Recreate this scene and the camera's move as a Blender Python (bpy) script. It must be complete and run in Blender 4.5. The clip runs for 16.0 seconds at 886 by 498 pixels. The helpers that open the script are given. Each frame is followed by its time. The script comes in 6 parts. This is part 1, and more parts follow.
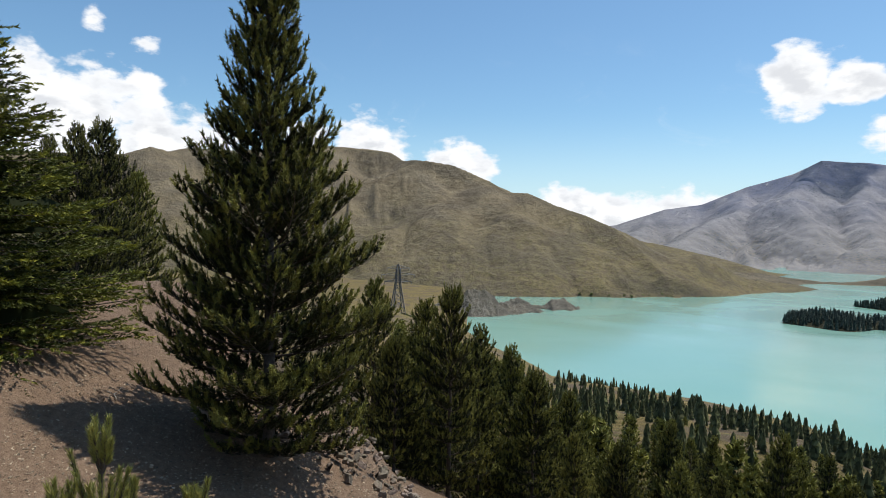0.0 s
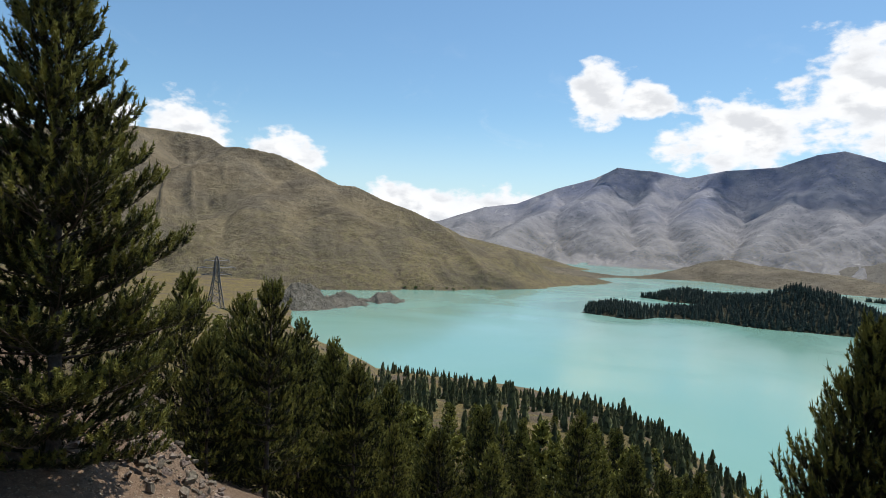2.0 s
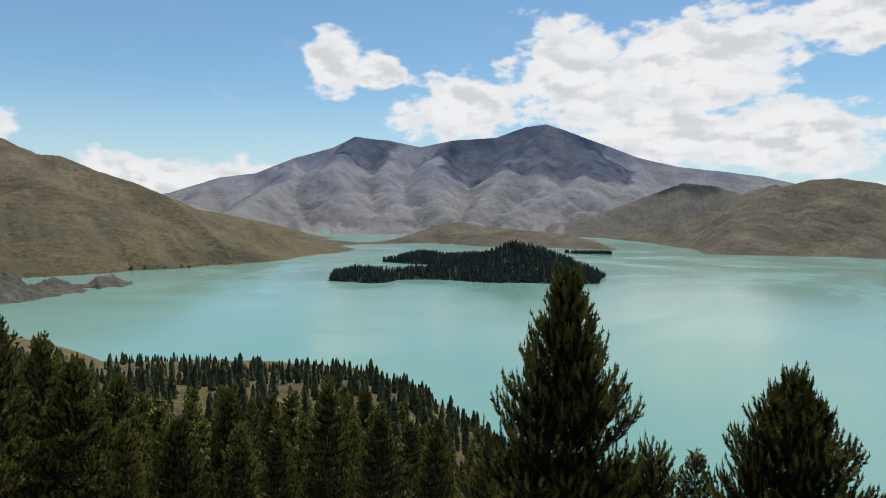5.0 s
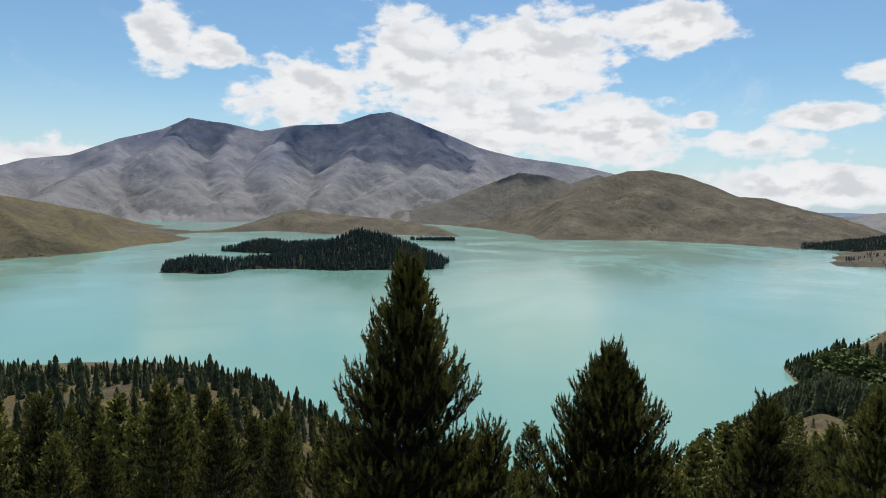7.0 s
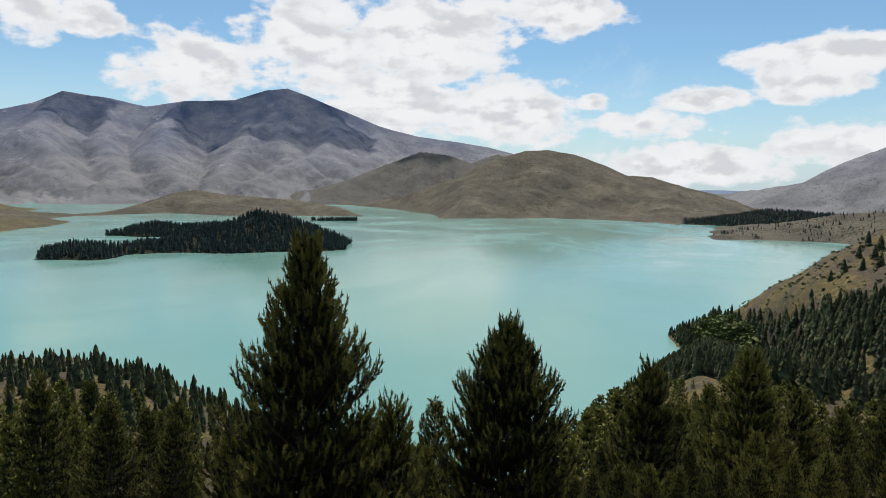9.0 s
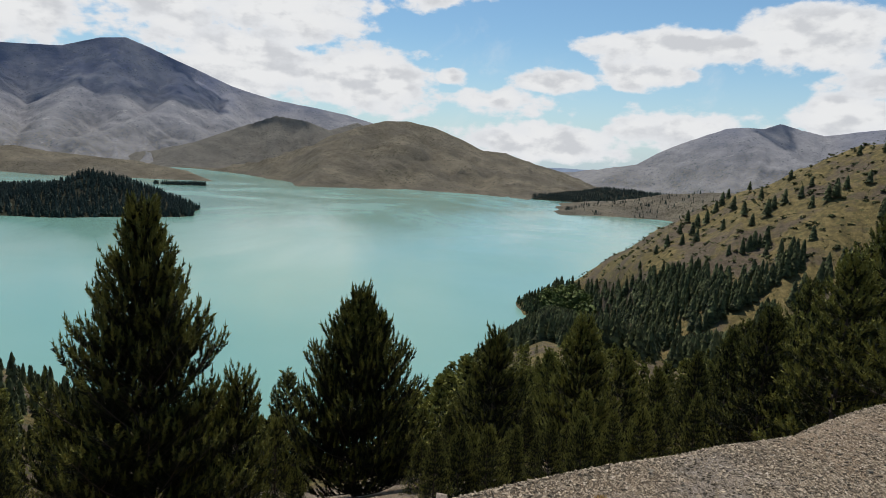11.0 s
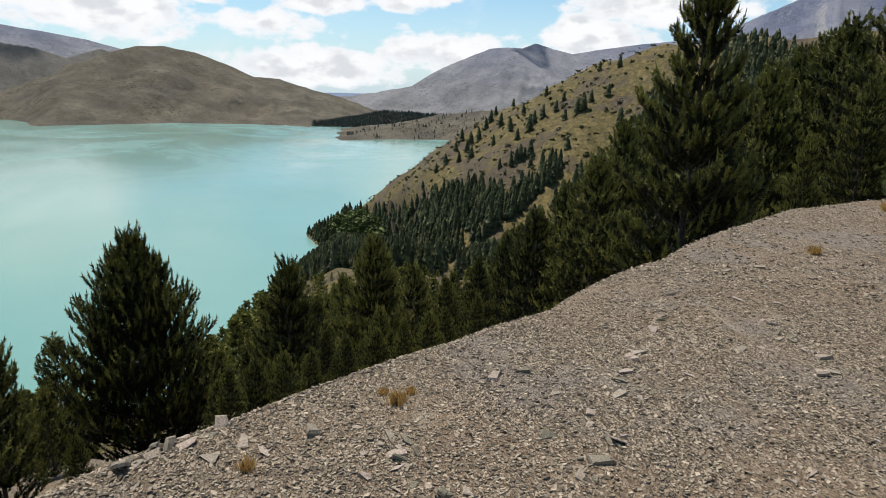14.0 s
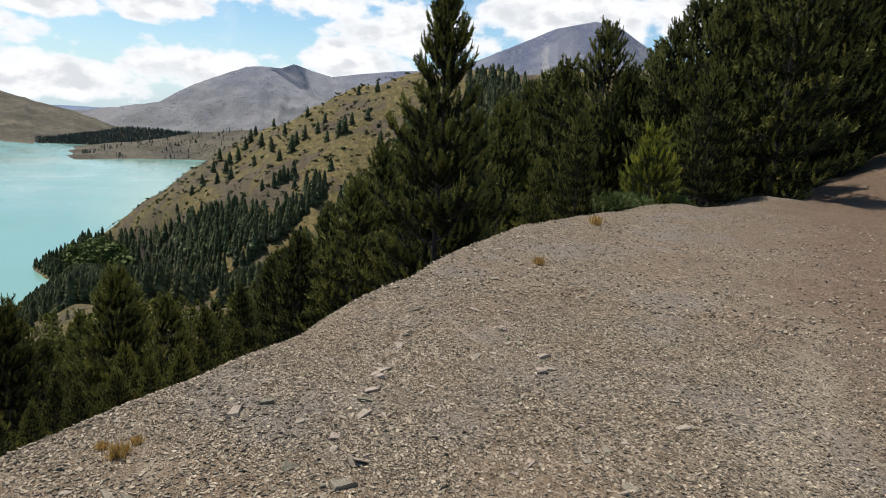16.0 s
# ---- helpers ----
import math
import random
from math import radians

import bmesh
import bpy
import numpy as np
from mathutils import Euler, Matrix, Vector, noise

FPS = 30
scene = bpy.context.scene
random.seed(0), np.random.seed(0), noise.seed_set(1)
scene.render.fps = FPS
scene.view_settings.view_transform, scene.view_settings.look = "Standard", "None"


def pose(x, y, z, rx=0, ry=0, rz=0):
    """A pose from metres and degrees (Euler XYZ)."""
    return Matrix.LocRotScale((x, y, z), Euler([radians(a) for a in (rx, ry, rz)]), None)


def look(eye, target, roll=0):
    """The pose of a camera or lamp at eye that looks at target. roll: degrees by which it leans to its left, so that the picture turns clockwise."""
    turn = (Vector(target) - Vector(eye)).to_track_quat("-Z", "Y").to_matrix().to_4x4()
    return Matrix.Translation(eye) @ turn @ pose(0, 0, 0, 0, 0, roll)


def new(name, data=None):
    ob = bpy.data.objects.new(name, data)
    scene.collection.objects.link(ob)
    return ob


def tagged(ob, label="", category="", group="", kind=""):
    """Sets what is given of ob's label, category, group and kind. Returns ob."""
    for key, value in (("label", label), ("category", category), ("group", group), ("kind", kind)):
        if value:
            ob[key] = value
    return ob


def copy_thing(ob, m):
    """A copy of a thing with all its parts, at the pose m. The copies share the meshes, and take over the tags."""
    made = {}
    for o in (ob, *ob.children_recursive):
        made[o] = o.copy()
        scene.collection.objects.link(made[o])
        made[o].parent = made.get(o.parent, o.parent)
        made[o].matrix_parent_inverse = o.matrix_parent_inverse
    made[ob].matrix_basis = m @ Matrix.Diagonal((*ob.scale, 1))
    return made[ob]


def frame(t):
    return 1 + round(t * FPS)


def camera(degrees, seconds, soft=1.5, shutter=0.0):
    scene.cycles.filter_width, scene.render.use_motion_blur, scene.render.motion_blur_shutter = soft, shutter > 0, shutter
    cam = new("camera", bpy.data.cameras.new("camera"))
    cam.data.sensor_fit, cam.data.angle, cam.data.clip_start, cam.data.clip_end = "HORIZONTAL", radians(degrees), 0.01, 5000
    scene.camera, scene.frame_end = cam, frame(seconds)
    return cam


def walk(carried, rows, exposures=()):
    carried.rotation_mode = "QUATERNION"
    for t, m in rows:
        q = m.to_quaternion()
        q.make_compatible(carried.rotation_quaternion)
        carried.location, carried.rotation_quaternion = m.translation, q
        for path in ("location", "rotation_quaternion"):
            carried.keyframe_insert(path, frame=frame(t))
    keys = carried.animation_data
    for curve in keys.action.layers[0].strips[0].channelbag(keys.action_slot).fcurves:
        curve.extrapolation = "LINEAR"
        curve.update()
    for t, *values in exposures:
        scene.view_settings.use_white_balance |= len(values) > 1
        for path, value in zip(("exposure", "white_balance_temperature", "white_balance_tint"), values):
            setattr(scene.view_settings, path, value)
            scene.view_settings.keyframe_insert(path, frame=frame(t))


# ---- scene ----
cam = camera(69.86, 16.0, soft=0.45)
# seconds, place in metres, turn in degrees: a carried camera swung round at arm's length
ROWS = [
    (0.0, -0.000, 0.459, 1.611, 88.36, -1.17, 0.03),
    (0.5, 0.032, 0.458, 1.611, 88.24, -1.35, -3.99),
    (1.0, 0.064, 0.454, 1.612, 88.24, -1.51, -8.07),
    (1.5, 0.095, 0.449, 1.614, 88.24, -1.87, -11.90),
    (2.0, 0.123, 0.442, 1.616, 88.25, -2.46, -15.50),
    (2.5, 0.153, 0.432, 1.618, 88.76, -2.04, -19.43),
    (3.0, 0.184, 0.419, 1.622, 89.34, -1.77, -23.69),
    (3.5, 0.207, 0.408, 1.626, 88.80, -1.74, -26.91),
    (4.0, 0.226, 0.397, 1.631, 87.70, -1.54, -29.58),
    (4.5, 0.249, 0.383, 1.637, 86.62, -1.07, -32.86),
    (5.0, 0.284, 0.357, 1.644, 86.10, -0.65, -38.47),
    (7.5, 0.370, 0.262, 1.645, 84.89, -1.10, -54.75),
    (8.0, 0.381, 0.236, 1.644, 84.58, -0.92, -57.29),
    (8.5, 0.385, 0.215, 1.634, 84.16, -0.50, -59.12),
    (11.0, 0.425, 0.104, 1.626, 81.26, -3.51, -73.67),
    (11.5, 0.428, 0.065, 1.622, 81.65, -1.95, -78.14),
    (12.0, 0.443, 0.053, 1.624, 80.89, -1.06, -81.80),
    (12.5, 0.449, 0.039, 1.610, 79.23, -0.45, -84.73),
    (13.0, 0.443, 0.034, 1.585, 77.45, -0.32, -86.33),
    (13.5, 0.446, 0.012, 1.543, 76.12, -0.50, -89.26),
    (14.0, 0.463, -0.019, 1.512, 75.60, -1.67, -93.28),
    (14.5, 0.470, -0.051, 1.499, 75.24, -1.58, -99.09),
    (15.0, 0.482, -0.076, 1.491, 75.72, -3.21, -103.97),
    (15.5, 0.472, -0.122, 1.506, 77.12, -3.70, -109.19),
    (16.0, 0.455, -0.172, 1.528, 78.46, -3.75, -114.09),
]
walk(cam, [(t, pose(x, y, z, rx, ry, rz)) for t, x, y, z, rx, ry, rz in ROWS],
     exposures=[(0, 0.16), (2.5, 0.10), (3.5, -0.08), (5, -0.12), (8.5, -0.08), (11, -0.2), (12, -0.12), (13, 0.0), (14, 0.08), (16, 0.12)])

# ---- world, sun ----
SUN_AZ, SUN_EL = 60.0, 67.0
LAKE = -98.0


def polar(az, r, z=0.0):
    """A place by bearing (degrees clockwise from +y) and distance from the viewpoint."""
    return Vector((r * math.sin(radians(az)), r * math.cos(radians(az)), z))


class Nodes:
    """A short way of writing node trees."""

    def __init__(self, tree):
        self.tree = tree
        tree.nodes.clear()

    def add(self, kind):
        return self.tree.nodes.new(kind)

    def voronoi(self, vec, scale):
        n = self.add("ShaderNodeTexVoronoi")
        n.feature = "F1"
        self.link(vec, n.inputs["Vector"])
        n.inputs["Scale"].default_value = scale
        return n

    def attribute(self, name):
        n = self.add("ShaderNodeAttribute")
        n.attribute_name = name
        return n.outputs["Fac"]

    def link(self, a, b):
        self.tree.links.new(a, b)

    def put(self, socket, v):
        if isinstance(v, bpy.types.NodeSocket):
            self.link(v, socket)
        else:
            socket.default_value = v

    def math(self, op, a, b=0.0, c=0.0, clamp=False):
        n = self.add("ShaderNodeMath")
        n.operation, n.use_clamp = op, clamp
        for s, v in zip(n.inputs, (a, b, c)):
            self.put(s, v)
        return n.outputs[0]

    def mix(self, fac, a, b, blend="MIX"):
        n = self.add("ShaderNodeMix")
        n.data_type, n.blend_type = "RGBA", blend
        self.put(n.inputs[0], fac)
        self.put(n.inputs[6], a if isinstance(a, bpy.types.NodeSocket) else (*a, 1))
        self.put(n.inputs[7], b if isinstance(b, bpy.types.NodeSocket) else (*b, 1))
        return n.outputs[2]

    def noise(self, vec, scale, detail=4.0, rough=0.55, distort=0.0):
        n = self.add("ShaderNodeTexNoise")
        self.put(n.inputs["Vector"], vec)
        n.inputs["Scale"].default_value = scale
        n.inputs["Detail"].default_value = detail
        n.inputs["Roughness"].default_value = rough
        n.inputs["Distortion"].default_value = distort
        return n.outputs[0]

    def ramp(self, fac, stops):
        n = self.add("ShaderNodeValToRGB")
        self.put(n.inputs[0], fac)
        e = n.color_ramp.elements
        while len(e) < len(stops):
            e.new(0.5)
        for k, (p, c) in zip(e, stops):
            k.position, k.color = p, (*c, 1) if len(c) == 3 else c
        return n.outputs[0]

    def span(self, v, lo, hi, a=0.0, b=1.0):
        n = self.add("ShaderNodeMapRange")
        n.interpolation_type = "SMOOTHSTEP"
        for s, w in zip(n.inputs, (v, lo, hi, a, b)):
            self.put(s, w)
        return n.outputs[0]


def build_world():
    world = bpy.data.worlds.new("sky")
    scene.world = world
    world.use_nodes = True
    g = Nodes(world.node_tree)
    sky = g.add("ShaderNodeTexSky")
    sky.sky_type, sky.sun_disc = "NISHITA", False
    sky.sun_elevation, sky.sun_rotation = radians(SUN_EL), radians(SUN_AZ)
    sky.altitude, sky.air_density, sky.dust_density, sky.ozone_density = 400.0, 1.0, 0.8, 0.9
    co = g.add("ShaderNodeTexCoord")
    sep = g.add("ShaderNodeSeparateXYZ")
    g.link(co.outputs["Generated"], sep.inputs[0])
    x, y, z = sep.outputs
    az = g.math("MULTIPLY", g.math("ARCTAN2", x, y), 57.2958)
    el = g.math("MULTIPLY", g.math("ARCSINE", z), 57.2958)
    join = g.add("ShaderNodeCombineXYZ")
    g.link(az, join.inputs[0])
    g.link(g.math("MULTIPLY", el, 1.7), join.inputs[1])
    p = join.outputs[0]
    # cumulus: bearing, height, half width, half height of each heap
    heaps = [(-29, 15.6, 2.6, 1.9), (-25.4, 14.4, 3.0, 1.7), (-25.5, 11.4, 3.0, 1.7), (-33, 8, 9, 5.5), (-24, 6, 7, 3.4), (-7, 7.0, 4.6, 3.6), (1, 5.6, 3.6, 2.6), (-12, 7, 3, 3.4),
             (12, 1.8, 6, 2.6), (21, 2.0, 6, 2.2), (28.6, 12, 3.2, 3.2), (32.4, 11.6, 2.6, 1.9),
             (40, 8.5, 6, 3.6), (49, 11, 7, 5.0), (60, 11.5, 9, 5.2), (72, 14, 6, 2.5), (66, 6, 9, 3.6), (56, 6, 9, 4),
             (74, 6.5, 1.9, 1.0), (78, 4.6, 5, 1.5), (83, 6.6, 4.5, 1.2), (90, 7.2, 4.5, 1.3), (93, 9.6, 8, 1.7), (103, 10.5, 7, 3.0),
             (94, 3.1, 8, 2.2), (82, 1.2, 9, 2.0), (112, 7.0, 8, 2.6), (124, 9, 9, 3.0), (106, 4.4, 6, 1.8), (138, 10, 10, 4)]
    mask = None
    for n, (a, e, w, h) in enumerate(heaps):
        u = g.math("MULTIPLY", g.math("SUBTRACT", az, float(a)), 1.0 / w)
        v = g.math("MULTIPLY", g.math("SUBTRACT", el, float(e)), 1.0 / h)
        m = g.math("SUBTRACT", 0.45 if n < 3 else 1.0, g.math("SQRT", g.math("ADD", g.math("MULTIPLY", u, u), g.math("MULTIPLY", v, v))))
        mask = m if mask is None else g.math("MAXIMUM", mask, m)
    lumps = g.noise(p, 0.34, 8.0, 0.54)
    wide = g.noise(p, 0.10, 5.0, 0.55)
    higher = g.add("ShaderNodeVectorMath")
    higher.operation = "ADD"
    g.link(p, higher.inputs[0])
    higher.inputs[1].default_value = (0.6, 1.3, 0.0)
    soft = g.noise(p, 0.26, 5.0, 0.5)
    above = g.noise(higher.outputs[0], 0.26, 5.0, 0.5)
    shape = g.math("ADD", g.math("MULTIPLY", g.math("SUBTRACT", lumps, 0.5), 2.3), g.math("MULTIPLY", g.math("SUBTRACT", wide, 0.5), 2.2))
    dens = g.math("ADD", g.math("MULTIPLY", mask, 1.5), shape)
    wisps = g.span(g.noise(p, 0.11, 7.0, 0.62, 0.6), 0.56, 0.80, 0.0, 0.35)
    high = g.span(el, 9.0, 18.0, 1.0, 0.0)
    cover = g.math("MAXIMUM", g.span(dens, 0.02, 0.48), g.math("MULTIPLY", wisps, high))
    relief = g.span(g.math("SUBTRACT", soft, above), -0.13, 0.07)
    deep = g.span(dens, 0.2, 1.1)
    shade = g.mix(relief, (0.69, 0.71, 0.745), (0.93, 0.94, 0.95))
    lit = g.mix(deep, (0.88, 0.90, 0.93), shade)
    scaled = g.add("ShaderNodeVectorMath")
    scaled.operation = "SCALE"
    g.link(sky.outputs[0], scaled.inputs[0])
    scaled.inputs[3].default_value = 0.107
    # pale band of moisture low over the land
    low = g.span(el, -2.0, 11.0, 0.62, 0.0)
    clear = g.mix(low, g.mix(1.0, scaled.outputs[0], (0.81, 1.05, 1.14), "MULTIPLY"), (0.66, 0.81, 0.94))
    bg = g.add("ShaderNodeBackground")
    g.link(g.mix(cover, clear, lit), bg.inputs[0])
    bg.inputs[1].default_value = 1.0
    out = g.add("ShaderNodeOutputWorld")
    g.link(bg.outputs[0], out.inputs[0])


build_world()
sun_data = bpy.data.lights.new("sun", "SUN")
sun_data.energy, sun_data.angle, sun_data.color = 4.5, radians(0.53), (1.0, 0.95, 0.87)
sun = new("sun", sun_data)
sun.matrix_world = look(polar(SUN_AZ, 900, 900 * math.tan(radians(SUN_EL))), (0, 0, 0))
scene.view_settings.exposure = 0.0


# ---- materials ----
def material(name, stops, scale, rough=0.9, bump=0.3, bump_scale=None, bump_size=0.02, wide=None, wide_scale=0.1,
             vary=0.0, island=0.0, coords="Object", detail=6.0, spec=0.3, through_light=0.0):
    """A surface of grained colour (stops), broken at a second, wider scale, with fine relief."""
    m = bpy.data.materials.new(name)
    m.use_nodes = True
    g = Nodes(m.node_tree)
    co = g.add("ShaderNodeTexCoord")
    vec = g.add("ShaderNodeNewGeometry").outputs["Position"] if coords == "World" else co.outputs[coords]
    col = g.ramp(g.noise(vec, scale, detail, 0.62), stops)
    if wide:
        col = g.mix(g.span(g.noise(vec, wide_scale, 5.0, 0.6), 0.42, 0.62), col, wide)
    if vary:
        info = g.add("ShaderNodeObjectInfo")
        h = g.add("ShaderNodeHueSaturation")
        g.link(col, h.inputs["Color"])
        g.link(g.span(info.outputs["Random"], 0.0, 1.0, 1.0 - vary, 1.0 + vary), h.inputs["Value"])
        g.link(g.span(info.outputs["Random"], 0.0, 1.0, 0.5 + 0.06 * vary, 0.5 - 0.06 * vary), h.inputs["Hue"])
        col = h.outputs[0]
    if island:
        geo = g.add("ShaderNodeNewGeometry")
        h = g.add("ShaderNodeHueSaturation")
        g.link(col, h.inputs["Color"])
        g.link(g.span(geo.outputs["Random Per Island"], 0.0, 1.0, 1.0 - island, 1.0 + island), h.inputs["Value"])
        col = h.outputs[0]
    b = g.add("ShaderNodeBsdfPrincipled")
    g.link(col, b.inputs["Base Color"])
    b.inputs["Roughness"].default_value = rough
    b.inputs["Specular IOR Level"].default_value = spec
    if bump:
        n = g.add("ShaderNodeBump")
        n.inputs["Strength"].default_value = bump
        n.inputs["Distance"].default_value = bump_size
        g.link(g.noise(vec, bump_scale or scale * 2, 6.0, 0.65), n.inputs["Height"])
        g.link(n.outputs[0], b.inputs["Normal"])
    shader = b.outputs[0]
    if through_light:
        tr = g.add("ShaderNodeBsdfTranslucent")
        g.link(col, tr.inputs[0])
        mx = g.add("ShaderNodeMixShader")
        mx.inputs[0].default_value = through_light
        g.link(shader, mx.inputs[1])
        g.link(tr.outputs[0], mx.inputs[2])
        shader = mx.outputs[0]
    out = g.add("ShaderNodeOutputMaterial")
    g.link(shader, out.inputs[0])
    return m


def needle_material(name, inner_dark, mid, tip_pale):
    """Conifer foliage: a tone for each shoot, yellow-green new growth lightest, inner shade painted in."""
    m = bpy.data.materials.new(name)
    m.use_nodes = True
    g = Nodes(m.node_tree)
    geo = g.add("ShaderNodeNewGeometry")
    info = g.add("ShaderNodeObjectInfo")
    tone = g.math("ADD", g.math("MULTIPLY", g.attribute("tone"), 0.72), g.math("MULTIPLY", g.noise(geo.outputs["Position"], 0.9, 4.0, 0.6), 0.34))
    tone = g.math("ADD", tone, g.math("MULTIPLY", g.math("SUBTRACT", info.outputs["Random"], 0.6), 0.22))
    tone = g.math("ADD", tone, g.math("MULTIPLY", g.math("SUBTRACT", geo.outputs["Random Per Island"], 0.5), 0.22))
    col = g.ramp(tone, [(0.25, inner_dark), (0.56, mid), (0.93, tip_pale)])
    b = g.add("ShaderNodeBsdfPrincipled")
    g.link(col, b.inputs["Base Color"])
    b.inputs["Roughness"].default_value = 0.6
    b.inputs["Specular IOR Level"].default_value = 0.2
    tr = g.add("ShaderNodeBsdfTranslucent")
    g.link(col, tr.inputs[0])
    mx = g.add("ShaderNodeMixShader")
    mx.inputs[0].default_value = 0.12
    g.link(b.outputs[0], mx.inputs[1])
    g.link(tr.outputs[0], mx.inputs[2])
    out = g.add("ShaderNodeOutputMaterial")
    g.link(mx.outputs[0], out.inputs[0])
    return m


def ground_material():
    """Crushed grey greywacke on the pad, red-brown clay beside it, dry tussock on the hillside."""
    m = bpy.data.materials.new("hillside_ground")
    m.use_nodes = True
    g = Nodes(m.node_tree)
    pos = g.add("ShaderNodeNewGeometry").outputs["Position"]
    bare = g.attribute("bare")
    clay = g.attribute("clay")
    turn = g.add("ShaderNodeMapping")
    turn.inputs["Rotation"].default_value = (0.0, 0.0, 0.5)
    turn.inputs["Scale"].default_value = (1.0, 1.9, 1.0)
    g.link(pos, turn.inputs["Vector"])
    chips = g.voronoi(turn.outputs[0], 24.0)
    small = g.voronoi(turn.outputs[0], 62.0)
    sep = g.add("ShaderNodeSeparateColor")
    g.link(chips.outputs["Color"], sep.inputs[0])
    fine = g.add("ShaderNodeSeparateColor")
    g.link(small.outputs["Color"], fine.inputs[0])
    flake = [(0.0, (0.095, 0.071, 0.046)), (0.30, (0.27, 0.205, 0.133)), (0.75, (0.43, 0.335, 0.226)), (0.93, (0.56, 0.46, 0.34)), (1.0, (0.70, 0.59, 0.46))]
    grey = g.ramp(sep.outputs[0], flake)
    grit = g.ramp(fine.outputs[0], flake)
    cover = g.span(g.noise(pos, 2.2, 6.0, 0.65), 0.42, 0.60, 0.0, 1.0)
    grey = g.mix(cover, grit, grey)
    gaps = g.math("MULTIPLY", g.span(small.outputs["Distance"], 0.42, 0.72, 0.0, 0.85), 1.0)
    grey = g.mix(gaps, grey, (0.050, 0.034, 0.022))
    grey = g.mix(g.span(g.noise(pos, 0.55, 6.0, 0.65), 0.47, 0.64, 0.0, 0.45), grey, (0.29, 0.190, 0.112))
    grey = g.mix(g.span(g.noise(pos, 0.8, 5.0, 0.6), 0.52, 0.64, 0.0, 0.5), grey, (0.27, 0.235, 0.205))
    streak = g.add("ShaderNodeMapping")
    streak.inputs["Rotation"].default_value = (0.0, 0.0, 0.75)
    streak.inputs["Scale"].default_value = (0.55, 2.6, 1.0)
    g.link(pos, streak.inputs["Vector"])
    grey = g.mix(g.span(g.noise(streak.outputs[0], 1.5, 6.0, 0.65), 0.58, 0.70, 0.0, 0.6), grey, (0.47, 0.385, 0.275))
    rut = g.attribute("rut")
    patch = g.span(g.noise(pos, 3.0, 6.0, 0.7), 0.3, 0.65, 0.25, 1.0)
    grey = g.mix(g.math("MULTIPLY", g.span(rut, 0.1, 1.0, 0.0, 0.65), patch), grey, (0.44, 0.36, 0.26))
    grey = g.mix(g.math("MULTIPLY", g.span(rut, -1.0, -0.1, 0.6, 0.0), patch), grey, (0.105, 0.085, 0.062))
    dust = g.ramp(g.noise(pos, 60.0, 4.0, 0.7), [(0.3, (0.075, 0.052, 0.034)), (0.7, (0.34, 0.25, 0.17))])
    grey = g.mix(0.15, grey, dust)
    brown = g.ramp(g.noise(pos, 9.0, 8.0, 0.7), [(0.3, (0.090, 0.054, 0.034)), (0.5, (0.215, 0.132, 0.084)), (0.75, (0.36, 0.25, 0.175))])
    brown = g.mix(0.5, brown, dust)
    near = g.mix(g.span(g.math("ADD", clay, g.math("MULTIPLY", g.math("SUBTRACT", g.noise(pos, 0.6, 5.0), 0.5), 0.7)), 0.35, 0.65), grey, brown)
    grass = g.ramp(g.noise(pos, 0.35, 9.0, 0.72), [(0.3, (0.048, 0.041, 0.016)), (0.5, (0.128, 0.098, 0.036)), (0.7, (0.25, 0.186, 0.076))])
    earth = g.ramp(g.noise(pos, 0.5, 8.0, 0.7), [(0.35, (0.060, 0.045, 0.028)), (0.7, (0.15, 0.112, 0.074))])
    grass = g.mix(g.span(g.noise(pos, 0.045, 8.0, 0.7), 0.47, 0.58), grass, earth)
    tufts = g.voronoi(pos, 0.33)
    grass = g.mix(g.span(tufts.outputs["Distance"], 0.10, 0.34, 0.65, 0.0), grass, (0.055, 0.065, 0.022))
    col = g.mix(g.span(g.math("ADD", bare, g.math("MULTIPLY", g.math("SUBTRACT", g.noise(pos, 0.8, 5.0), 0.5), 0.5)), 0.3, 0.7), grass, near)
    b = g.add("ShaderNodeBsdfPrincipled")
    g.link(col, b.inputs["Base Color"])
    b.inputs["Roughness"].default_value = 0.92
    b.inputs["Specular IOR Level"].default_value = 0.2
    n = g.add("ShaderNodeBump")
    n.inputs["Strength"].default_value = 1.0
    n.inputs["Distance"].default_value = 0.035
    rel = g.math("ADD", g.math("ADD", g.math("MULTIPLY", sep.outputs[1], 0.6), g.math("MULTIPLY", fine.outputs[1], 0.8)), g.noise(pos, 12.0, 8.0, 0.75))
    g.link(rel, n.inputs["Height"])
    g.link(n.outputs[0], b.inputs["Normal"])
    out = g.add("ShaderNodeOutputMaterial")
    g.link(b.outputs[0], out.inputs[0])
    return m


